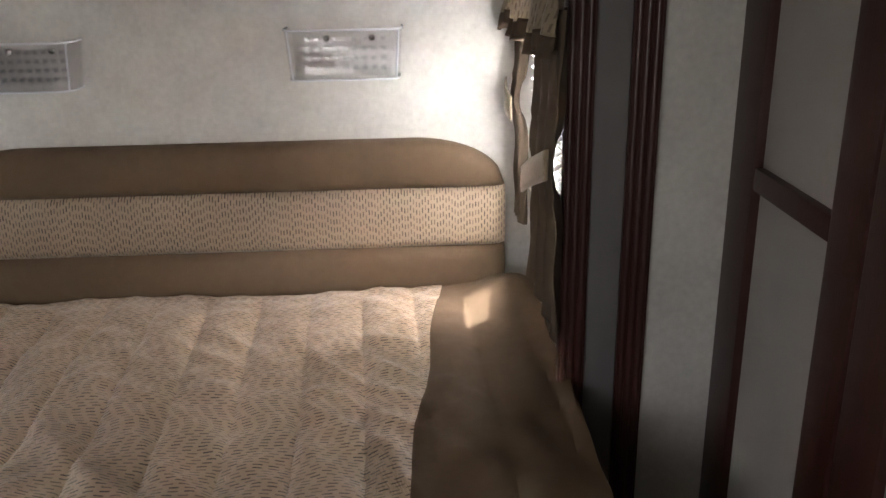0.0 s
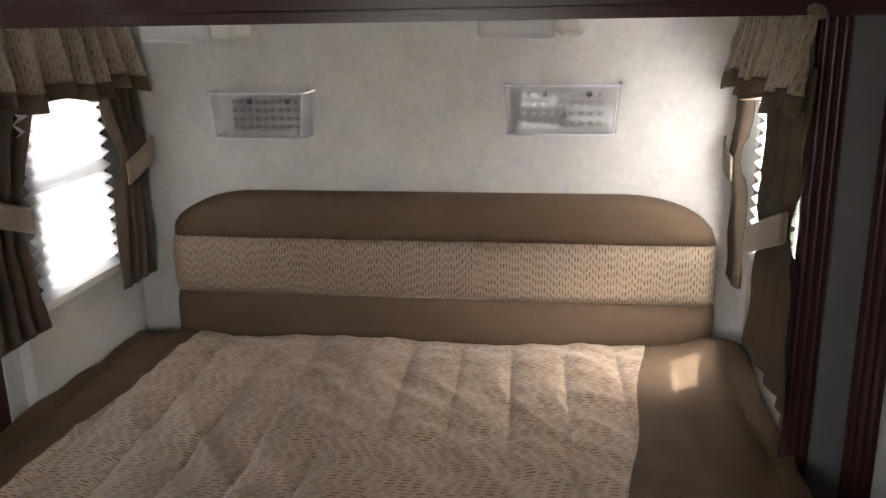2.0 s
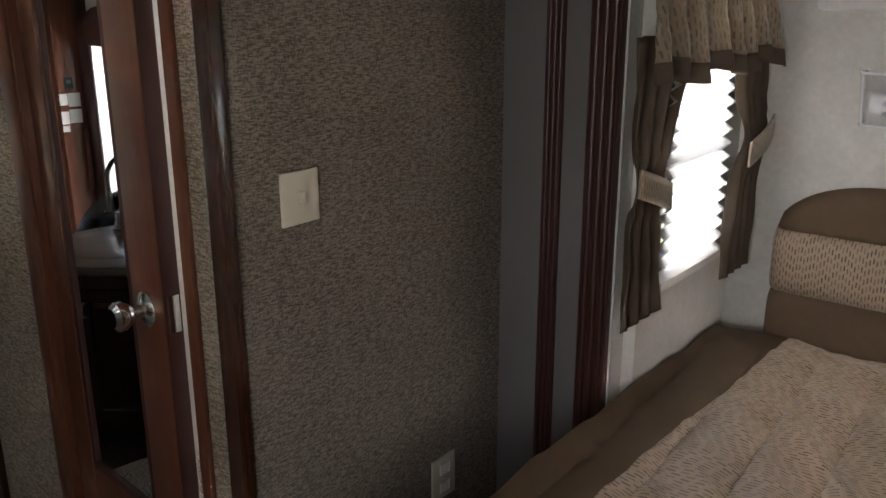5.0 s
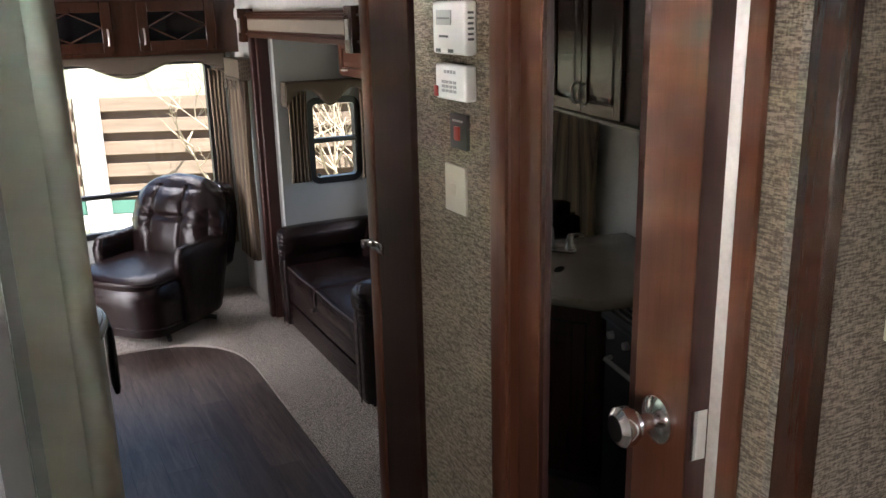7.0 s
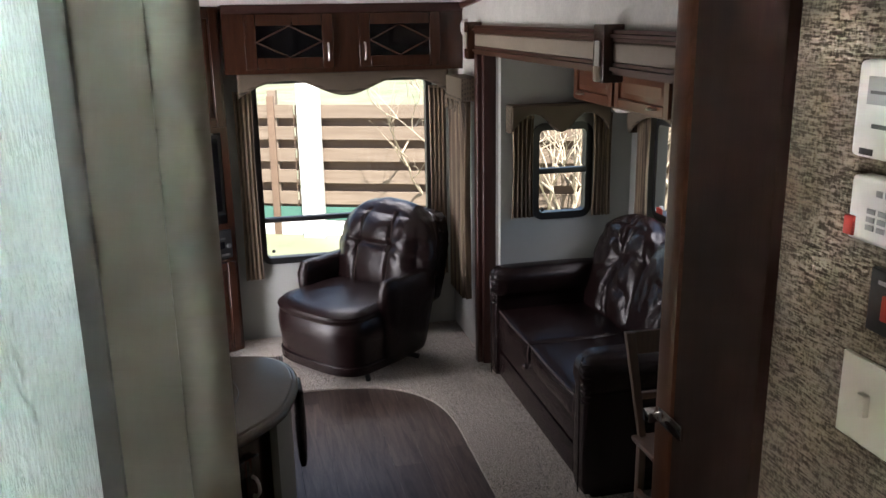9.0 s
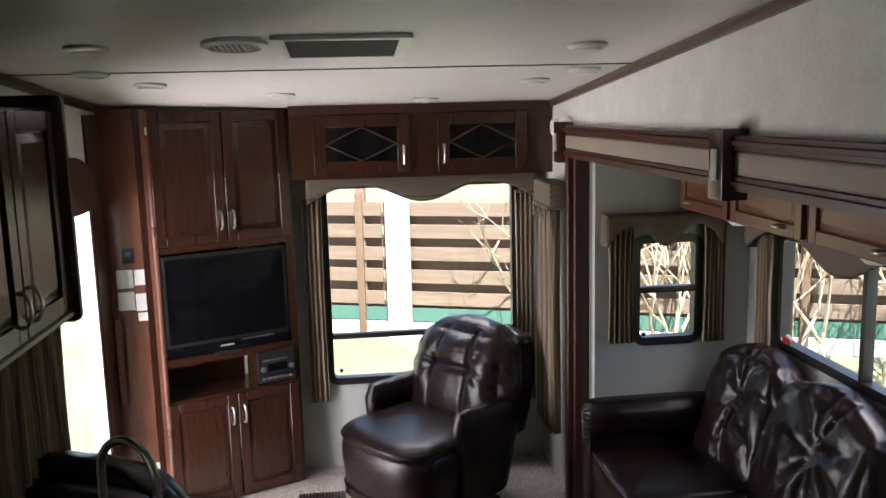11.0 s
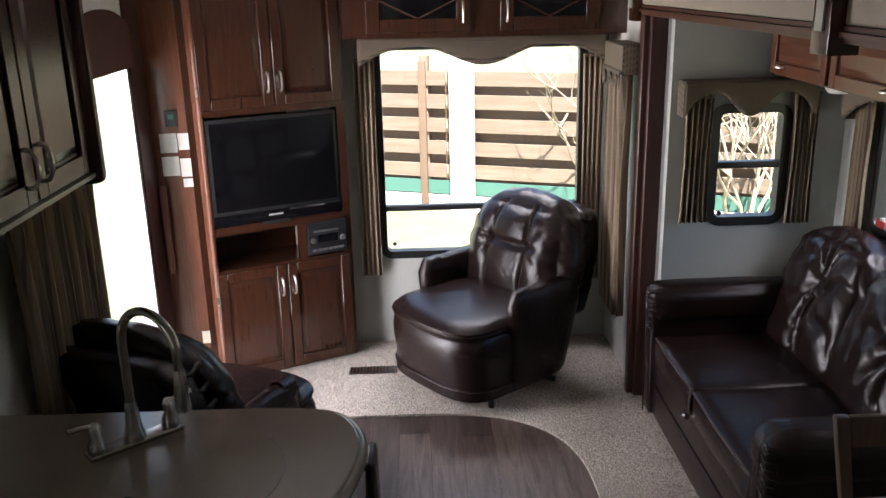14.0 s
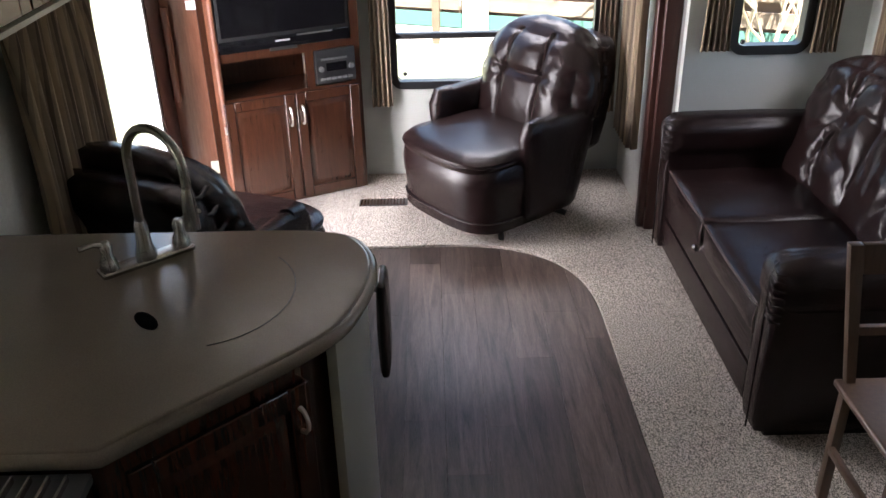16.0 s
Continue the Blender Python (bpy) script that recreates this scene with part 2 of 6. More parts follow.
M_CHROME = mat("chrome", (0.75, 0.75, 0.75), 0.12, 1.0, vary=0.03, bump=0.0)
M_NICKEL = mat("brushed_nickel", (0.62, 0.60, 0.56), 0.28, 1.0, vary=0.05, bump=0.03, bscale=300)
M_STEEL = mat("dark_steel_faucet", (0.34, 0.32, 0.30), 0.25, 1.0, vary=0.06, bump=0.02)
M_BLACK = mat("black_plastic", (0.012, 0.012, 0.013), 0.4, vary=0.1, bump=0.02)
M_SCREEN = mat("tv_glass", (0.004, 0.004, 0.005), 0.07, vary=0.05, bump=0.0)
M_WHITE = mat("white_plastic", (0.74, 0.73, 0.69), 0.35, vary=0.03, bump=0.01)
M_IVORY = mat("ivory_plastic", (0.62, 0.58, 0.47), 0.35, vary=0.03, bump=0.01)
M_RED = mat("red_plastic", (0.35, 0.03, 0.02), 0.4, vary=0.05, bump=0.0)
M_PRINT = mat("grey_print", (0.10, 0.10, 0.10), 0.6, vary=0.05, bump=0.0)
M_PRINT_LIGHT = mat("pale_print", (0.35, 0.35, 0.34), 0.6, vary=0.05, bump=0.0)
M_PANE = glass("window_pane", (0.98, 0.99, 0.98))
M_CLEAR = glass("clear_acrylic", (0.985, 0.988, 0.995), 0.06, 0.05)
M_CLEAR_GRID = glass("moulded_acrylic", (0.94, 0.945, 0.96), 0.2, 0.12)
M_ACRYL_EDGE = mat("acrylic_edge", (0.72, 0.74, 0.77), 0.12, vary=0.05, bump=0.0)
M_MIRROR = mat("mirror_silver", (0.82, 0.83, 0.83), 0.015, 1.0, vary=0.01, bump=0.0)
M_LEATHER = leather("dark_brown_leather", (0.0118, 0.0060, 0.0058))
M_STITCH = mat("brown_stitching", (0.045, 0.028, 0.022), 0.7, vary=0.1, bump=0.0)
M_CARPET = mat("beige_carpet", (0.43, 0.39, 0.34), 1.0, vary=0.75, scale=135, bump=1.0, bscale=260, spec=0.1, grain=1.6)
def contrast(m, gain):
    """Steepen the tone variation of a surface made by mat()."""
    n, l = m.node_tree.nodes, m.node_tree.links
    mix = next(x for x in n if x.type == "MIX_RGB" and x.inputs[0].links)
    f = math_node(n, l, "MULTIPLY_ADD", mix.inputs[0].links[0].from_socket, gain, True)
    f.node.inputs[2].default_value = 0.5 - gain / 2
    l.new(f, mix.inputs[0])
    return m


def stripes(m, period, light, dark):
    """Woven stripes along the hanging direction, counted on the cloth's own local x."""
    n, l = m.node_tree.nodes, m.node_tree.links
    b = n["Principled BSDF"]
    tc, sx = n.new("ShaderNodeTexCoord"), n.new("ShaderNodeSeparateXYZ")
    l.new(tc.outputs["Object"], sx.inputs[0])
    v = math_node(n, l, "DIVIDE", sx.outputs[0], period)
    fr = math_node(n, l, "FRACT", v)
    last = b.inputs["Base Color"].links[0].from_socket
    for lo, hi, colour, share in ((0.0, 0.30, light, 0.75), (0.62, 0.80, dark, 0.8)):
        inside = math_node(n, l, "MULTIPLY", math_node(n, l, "GREATER_THAN", fr, lo), math_node(n, l, "LESS_THAN", fr, hi))
        mix = n.new("ShaderNodeMixRGB")
        l.new(math_node(n, l, "MULTIPLY", inside, share), mix.inputs[0])
        l.new(last, mix.inputs[1])
        mix.inputs[2].default_value = (*colour, 1)
        last = mix.outputs[0]
    l.new(last, b.inputs["Base Color"])
    return m


contrast(M_CARPET, 2.6)
M_COUNTER = mat("speckled_countertop", (0.135, 0.112, 0.086), 0.24, vary=0.12, scale=3, bump=0.01, bscale=260, second=(0.185, 0.155, 0.122), grain=0.9, spec=0.5)
M_PANEL_GREY = mat("laminate_side_panel", (0.33, 0.32, 0.27), 0.4, vary=0.05, bump=0.02)
M_DRAPE = mat("striped_drape_cloth", (0.19, 0.145, 0.105), 0.9, vary=0.2, scale=25, bump=0.2, bscale=450, grain=0.5)
stripes(M_DRAPE, 0.030, (0.33, 0.25, 0.165), (0.065, 0.047, 0.034))
M_DAMASK = dashes("damask_valance_cloth", (0.12, 0.093, 0.066), (0.04, 0.03, 0.021), 2, 1, period=0.03, gap=0.016, fill=0.5, thick=0.5, sheen=0.0, rough=0.9)
M_GRASS = mat("lawn", (0.07, 0.11, 0.03), 1.0, vary=0.3, scale=0.8, bump=0.6, bscale=60, second=(0.27, 0.265, 0.19))
M_FENCE = wood("cedar_fence", (0.10, 0.066, 0.044), (0.235, 0.18, 0.135), axis=1, rough=0.8, coat=0.0, scale=2)
M_FENCE_WHITE = mat("white_fence_post", (0.72, 0.71, 0.68), 0.6, vary=0.06)
M_GREEN = mat("green_mesh_strip", (0.05, 0.13, 0.10), 0.8, vary=0.2, scale=30)
M_HOLE = mat("dark_recess", (0.004, 0.004, 0.004), 1.0, spec=0.0, vary=0.1, bump=0.0)
M_POST = wood("dark_hall_post", (0.015, 0.006, 0.004), (0.035, 0.014, 0.009), rough=0.6, coat=0.0)
M_POST.node_tree.nodes["Principled BSDF"].inputs["Specular IOR Level"].default_value = 0.15
M_TWIG = mat("dry_twigs", (0.36, 0.29, 0.21), 0.9, vary=0.3, scale=20)


def plank_material():
    """Dark wood-look vinyl, each plank with its own tone."""
    m = wood("dark_vinyl_plank", (0.010, 0.006, 0.005), (0.098, 0.070, 0.058), axis=0, rough=0.40, coat=0.05, scale=2.6, across=10.0, twist=1.3)
    n, l = m.node_tree.nodes, m.node_tree.links
    b = n["Principled BSDF"]
    contrast(m, 1.7)
    oi, hs = n.new("ShaderNodeObjectInfo"), n.new("ShaderNodeHueSaturation")
    v = math_node(n, l, "MULTIPLY_ADD", oi.outputs["Random"], 0.8)
    v.node.inputs[2].default_value = 0.6
    l.new(v, hs.inputs["Value"])
    l.new(b.inputs["Base Color"].links[0].from_socket, hs.inputs["Color"])
    l.new(hs.outputs[0], b.inputs["Base Color"])
    return m


M_PLANK = plank_material()


# ---------------------------------------------------------------- mesh helpers
def bx(bm, x0, x1, y0, y1, z0, z1, m=None):
    """A box between two corners, optionally moved by a matrix."""
    vs = [bm.verts.new((x, y, z)) for x in (x0, x1) for y in (y0, y1) for z in (z0, z1)]
    for f in ((0, 1, 3, 2), (4, 6, 7, 5), (0, 4, 5, 1), (2, 3, 7, 6), (0, 2, 6, 4), (1, 5, 7, 3)):
        bm.faces.new([vs[i] for i in f])
    if m is not None:
        for v in vs:
            v.co = m @ v.co
    return vs


def box(x0, x1, y0, y1, z0, z1, bevel=0.0, seg=2, m=None):
    bm = bmesh.new()
    bx(bm, min(x0, x1), max(x0, x1), min(y0, y1), max(y0, y1), min(z0, z1), max(z0, z1))
    if bevel:
        bmesh.ops.bevel(bm, geom=bm.edges[:], offset=bevel, segments=seg, affect="EDGES", profile=0.6)
    if m is not None:
        bm.transform(m)
    return bm


def boxes(*rows):
    bm = bmesh.new()
    for r in rows:
        bx(bm, *r)
    return bm


def finish(name, bm, material, smooth=True):
    bmesh.ops.recalc_face_normals(bm, faces=bm.faces[:])
    me = bpy.data.meshes.new(name)
    bm.to_mesh(me)
    bm.free()
    me.materials.append(material)
    if smooth:
        for p in me.polygons:
            p.use_smooth = True
        me.set_sharp_from_angle(angle=radians(38))
    return me


def part(name, bm, material, parent=None, label=""):
    ob = new(name, finish(name, bm, material))
    if parent is not None:
        ob.parent = parent
    return tagged(ob, label)


def struct(name, bm, material, label):
    return tagged(part(name, bm, material), label, kind="structure")


def thing(name, label, category, group="", at=None):
    ob = new(name)
    ob.empty_display_size = 0.05
    if at is not None:
        ob.matrix_world = at
    return tagged(ob, label, category, group)


def tube(pts, r, seg=10, caps=True):
    """A round bar along points, with one radius or a radius each."""
    bm = bmesh.new()
    pts = [Vector(p) for p in pts]
    rr = r if isinstance(r, (list, tuple)) else [r] * len(pts)
    rings, side = [], None
    for i, p in enumerate(pts):
        d = (pts[min(i + 1, len(pts) - 1)] - pts[max(i - 1, 0)]).normalized()
        if side is None:
            side = d.orthogonal().normalized()
        side = (side - d * side.dot(d)).normalized()
        up = d.cross(side)
        rings.append([bm.verts.new(p + rr[i] * (math.cos(a) * side + math.sin(a) * up)) for a in [2 * math.pi * k / seg for k in range(seg)]])
    for a, b in zip(rings, rings[1:]):
        for k in range(seg):
            bm.faces.new((a[k], a[(k + 1) % seg], b[(k + 1) % seg], b[k]))
    if caps:
        bm.faces.new(rings[0][::-1])
        bm.faces.new(rings[-1])
    return bm


def lathe(profile, seg=24, m=None):
    """A turned body about z from (radius, z) pairs."""
    bm = bmesh.new()
    rings = [[bm.verts.new((r * math.cos(2 * math.pi * k / seg), r * math.sin(2 * math.pi * k / seg), z)) for k in range(seg)] for r, z in profile]
    for a, b in zip(rings, rings[1:]):
        for k in range(seg):
            bm.faces.new((a[k], a[(k + 1) % seg], b[(k + 1) % seg], b[k]))
    bm.faces.new(rings[0][::-1])
    bm.faces.new(rings[-1])
    if m is not None:
        bm.transform(m)
    return bm


def prism(outline, z0, z1, m=None, bevel=0.0, seg=2):
    """An upright body over a flat outline."""
    bm = bmesh.new()
    lo = [bm.verts.new((x, y, z0)) for x, y in outline]
    hi = [bm.verts.new((x, y, z1)) for x, y in outline]
    bm.faces.new(lo[::-1])
    bm.faces.new(hi)
    k = len(outline)
    for i in range(k):
        bm.faces.new((lo[i], lo[(i + 1) % k], hi[(i + 1) % k], hi[i]))
    bmesh.ops.recalc_face_normals(bm, faces=bm.faces[:])
    if bevel:
        bmesh.ops.bevel(bm, geom=[e for e in bm.edges if abs(e.verts[0].co.z - e.verts[1].co.z) < 1e-6], offset=bevel, segments=seg, affect="EDGES", profile=0.6)
    if m is not None:
        bm.transform(m)
    return bm


def sheet(fn, nu, nv):
    """A grid surface from fn(u, v) with u and v from 0 to 1."""
    bm = bmesh.new()
    g = [[bm.verts.new(fn(i / nu, j / nv)) for j in range(nv + 1)] for i in range(nu + 1)]
    for i in range(nu):
        for j in range(nv):
            bm.faces.new((g[i][j], g[i + 1][j], g[i + 1][j + 1], g[i][j + 1]))
    return bm


def thicken(ob, t):
    s = ob.modifiers.new("thickness", "SOLIDIFY")
    s.thickness, s.offset = t, 0
    return ob


def soften(ob, levels=2):
    s = ob.modifiers.new("soft", "SUBSURF")
    s.levels = s.render_levels = levels
    return ob


def rz(deg):
    return Matrix.Rotation(radians(deg), 4, "Z")


def noise2(x, y, z=0.0):
    return noise.noise(Vector((x, y, z)))


def hole_wall(axis, at, thick, a0, a1, z0, z1, holes):
    """A wall in the plane axis = at (growing by thick) from a0 to a1, pierced by holes (a0, a1, z0, z1)."""
    bm = bmesh.new()
    cuts = sorted({a0, a1, *[h[0] for h in holes], *[h[1] for h in holes]})
    for p, q in zip(cuts, cuts[1:]):
        spans, here = [(z0, z1)], [h for h in holes if h[0] <= p and h[1] >= q]
        for h in here:
            spans = [s for lo, hi in spans for s in ((lo, min(hi, h[2])), (max(lo, h[3]), hi)) if s[1] - s[0] > 1e-4]
        for lo, hi in spans:
            t0, t1 = sorted((at, at + thick))
            if axis == "x":
                bx(bm, t0, t1, p, q, lo, hi)
            else:
                bx(bm, p, q, t0, t1, lo, hi)
    bmesh.ops.remove_doubles(bm, verts=bm.verts[:], dist=1e-5)
    return bm


# ---------------------------------------------------------------- plan, in metres
NORTH, SOUTH, REAR, FRONT = 2.033, -0.44, -7.14, 1.50
DECK, HALL = 0.60, 1.23
SLIDE_BACK, SLIDE_END, SLIDE_NEAR = 2.93, -6.20, -2.75


def roof(x):
    """Underside of the ceiling, which falls towards the rear."""
    return 2.265 + 0.09 * (x + 6.85) if x < -2.4 else 2.66


# floors
struct("floor", boxes((REAR - 0.05, -2.62, SOUTH - 0.05, SLIDE_BACK + 0.05, -0.12, -0.004)), M_WOOD, "subfloor of the camper living area")
struct("floor_upper", boxes((-2.62, FRONT + 0.05, SOUTH - 0.05, NORTH, -0.12, DECK)), M_CARPET, "carpeted upper deck of hall and bedroom")
for i, (x0, x1, z) in enumerate(((-2.87, -2.62, 0.4), (-3.12, -2.87, 0.2))):
    struct("step", box(x0, x1, 0.70, HALL, 0.0, z, 0.012), M_CARPET, "carpeted step down from the hall")

# walls
struct("wall_rear", hole_wall("x", REAR, -0.06, SOUTH, NORTH, -0.1, 2.5, [(0.685, 1.865, 0.565, 1.80)]), M_WALL_GREY, "grey vinyl rear wall with a wide window")
struct("wall_south", hole_wall("y", SOUTH, -0.06, REAR - 0.06, FRONT + 0.06, -0.1, 2.9, [(-6.33, -5.68, 0.0, 1.86), (-3.75, -3.0, 0.98, 1.44), (-0.60, 0.30, 1.45, 2.10)]), M_WALL, "cream vinyl side wall with the entry door")
struct("wall_north", hole_wall("y", NORTH, 0.06, REAR - 0.06, FRONT + 0.06, -0.1, 2.9, [(-6.34, SLIDE_NEAR, 0.0, 1.97), (-0.90, 0.89, 0.95, 2.17)]), M_WALL, "cream vinyl side wall with two slide-out openings")
struct("wall_front", boxes((FRONT, FRONT + 0.06, SOUTH, NORTH, DECK, 2.9)), M_WALL, "cream vinyl front bedroom wall")
struct("wall_slide_end", hole_wall("x", SLIDE_END, -0.05, NORTH + 0.06, SLIDE_BACK, -0.1, 2.02, [(2.305, 2.655, 0.985, 1.54)]), M_WALL_GREY, "grey-green slide-out end wall with a small window")
struct("wall_slide_back", hole_wall("y", SLIDE_BACK, 0.05, SLIDE_END - 0.05, SLIDE_NEAR + 0.05, -0.1, 2.02, [(-5.86, -4.55, 1.03, 1.60)]), M_WALL_GREY, "grey slide-out back wall with a wide window")
struct("wall_slide_return", boxes((-6.38, -6.25, NORTH + 0.06, NORTH + 0.12, -0.1, 2.02)), M_GREY_BOARD, "narrow grey return beside the slide-out end")
struct("wall_slide_near", boxes((SLIDE_NEAR, SLIDE_NEAR + 0.05, NORTH + 0.06, SLIDE_BACK, -0.1, 2.02)), M_WALL_GREY, "grey slide-out end wall")
struct("ceiling_slide", boxes((SLIDE_END - 0.05, SLIDE_NEAR + 0.05, NORTH + 0.06, SLIDE_BACK + 0.05, 2.02, 2.06)), M_CEIL, "white slide-out ceiling")
# bedroom slide-out
struct("wall_bed_back", boxes((-0.93, 0.93, 2.65, 2.70, 0.9, 2.25)), M_WALL, "cream mottled vinyl wall behind the bed")
struct("wall_bed_left", hole_wall("x", -0.87, -0.05, NORTH + 0.06, 2.65, 0.9, 2.25, [(2.14, 2.49, 1.50, 2.06)]), M_WALL, "cream bed slide-out side wall with a window")
struct("wall_bed_right", hole_wall("x", 0.87, 0.05, NORTH + 0.06, 2.65, 0.9, 2.25, [(2.14, 2.49, 1.50, 2.06)]), M_WALL, "cream bed slide-out side wall with a window")
struct("ceiling_bed", boxes((-0.87, 0.87, NORTH + 0.06, 2.65, 2.175, 2.25)), M_CEIL, "white bed slide-out ceiling")
struct("floor_bed", boxes((-0.87, 0.87, NORTH + 0.06, 2.65, 0.9, 0.95)), M_WOOD, "bed slide-out floor")
# partitions
struct("wall_partition", boxes((-1.253, -1.203, HALL, NORTH, DECK, 2.66)), M_WEAVE, "dark woven wallcovering on the bedroom partition")
struct("wall_hall", hole_wall("y", HALL, 0.05, -2.20, -1.253, DECK, 2.66, [(-1.83, -1.325, DECK, 2.50)]), M_WEAVE_LIGHT, "tan woven wallcovering on the hall wall")
struct("wall_bath_end", boxes((-2.45, -2.40, HALL + 0.05, NORTH, 0.0, 2.66)), M_WALL, "cream bathroom end wall")
struct("wall_shower", boxes((-2.42, -2.34, SOUTH, 0.56, 0.0, 2.72)), M_WALL, "cream wall end beside the shower")
bm = tube([(-2.355, 0.553, DECK), (-2.355, 0.553, 2.66)], 0.034, 20)
struct("trim_corner", bm, M_PANEL_GREY, "rounded vinyl corner trim on the wall end")
struct("trim_corner", boxes((-2.338, -2.325, 0.455, 0.53, DECK, 2.66)), M_PANEL_GREY, "flat vinyl trim on the wall end")

# ceilings
bm = bmesh.new()
for x0, x1 in ((REAR - 0.06, -5.43), (-5.428, -2.38)):
    vs = bx(bm, x0, x1, SOUTH, NORTH, 0, 0.05)
    for v in vs:
        v.co.z += 2.265 + 0.09 * (v.co.x + 6.85)
bx(bm, -5.44, -5.42, SOUTH, NORTH, roof(-5.43) + 0.002, roof(-5.43) + 0.03)
struct("ceiling", bm, M_CEIL, "white panelled ceiling with a cross seam")
# the bathroom opening (y 1.5 to 1.86) is added to let its lamp in
bm = bmesh.new()
for r in ((-2.38, FRONT, 0.70, 1.5), (-2.38, FRONT, 1.86, NORTH), (-2.38, -2.0, 1.5, 1.86), (-1.6, FRONT, 1.5, 1.86), (-2.38, FRONT, SOUTH, -0.30), (-2.38, -2.25, -0.30, 0.38), (-1.85, FRONT, -0.30, 0.38), (-2.38, FRONT, 0.38, 0.70)):
    bx(bm, *r, 2.66, 2.72)
struct("ceiling_upper", bm, M_CEIL, "white ceiling over hall and bedroom")
struct("trim_seam", boxes((-5.436, -5.424, SOUTH, NORTH, roof(-5.43) - 0.004, roof(-5.43) + 0.001)), M_GREY_BOARD, "thin grey ceiling seam strip")


def moulding(name, p, q, w, d, material, label, inward):
    """A stepped strip from p to q; w high, d deep towards inward."""
    p, q, n = Vector(p), Vector(q), Vector(inward)
    bm = bmesh.new()
    prof = ((0, 0), (d * 0.5, 0), (d, w * 0.3), (d, w * 0.5), (d * 0.6, w * 0.7), (d * 0.6, w), (0, w))
    rings = [[bm.verts.new(e + n * a + Vector((0, 0, -b))) for a, b in prof] for e in (p, q)]
    k = len(prof)
    for i in range(k):
        bm.faces.new((rings[0][i], rings[0][(i + 1) % k], rings[1][(i + 1) % k], rings[1][i]))
    bm.faces.new(rings[0])
    bm.faces.new(rings[1][::-1])
    return struct(name, bm, material, label)


for yy, n in ((NORTH, (0, -1, 0)), (SOUTH, (0, 1, 0))):
    moulding("trim_ceiling", (-6.84, yy, roof(-6.84)), (-2.45, yy, roof(-2.45) + 0.0), 0.04, 0.03, M_WOOD_X if yy > 0 else M_TRIM_DARK_X, "narrow wooden ceiling moulding", n)

# carpet round the vinyl floor
EDGE_X, EDGE_Y = -6.18, 1.643


def edge_y(x):
    """Where the vinyl meets the carpet on the slide-out side."""
    if x > -5.40:
        return EDGE_Y
    s = min(1.0, (-5.40 - x) / (-5.40 - EDGE_X))
    return 0.85 + (EDGE_Y - 0.85) * (1 - s**2.8) ** (1 / 2.8)


def pile(x, y):
    """Height of the carpet, with the slide-out's roller tracks pressed in."""
    tracks = sum(-0.011 * math.exp(-((y - c - 0.01 * noise2(x * 1.5, c)) / 0.018) ** 2) for c in (1.79, 1.87)) if x < -3.2 else 0.0
    return 0.014 + 0.002 * noise2(x * 9, y * 12) + 0.003 * noise2(x * 1.2, y * 2, 3) + tracks


bm = bmesh.new()
xs = [EDGE_X + (-5.40 - EDGE_X) * (1 - math.cos(math.pi / 2 * k / 40)) for k in range(41)] + [-5.40 + (2.28 / 40) * (k + 1) for k in range(40)]
rows = []
for x in xs:
    y0 = edge_y(x)
    rows.append([bm.verts.new((x, y0, 0.0))] + [bm.verts.new((x, y0 + (SLIDE_BACK - y0) * (k / 24) ** 1.3, pile(x, y0 + (SLIDE_BACK - y0) * (k / 48) ** 1.3))) for k in range(49)])
for a, b in zip(rows, rows[1:]):
    for k in range(49):
        bm.faces.new((a[k], a[k + 1], b[k + 1], b[k]))
# the strip in front of the rear wall, and its lip along the vinyl
yy = [SOUTH + (0.85 - SOUTH) * k / 16 for k in range(17)] + [0.85 + (SLIDE_BACK - 0.85) * (k + 1) / 24 for k in range(24)]
ra = [[bm.verts.new((EDGE_X + (REAR - EDGE_X) * j / 12, y, 0.013 + 0.003 * noise2(j * 0.8, y * 9))) for y in yy] for j in range(13)]
for a, b in zip(ra, ra[1:]):
    for k in range(len(yy) - 1):
        bm.faces.new((a[k], a[k + 1], b[k + 1], b[k]))
lip = [bm.verts.new((EDGE_X, y, 0.0)) for y in yy[:17]]
for k in range(16):
    bm.faces.new((lip[k], lip[k + 1], ra[0][k + 1], ra[0][k]))
struct("carpet", bm, M_CARPET, "beige cut-pile carpet around the vinyl floor")


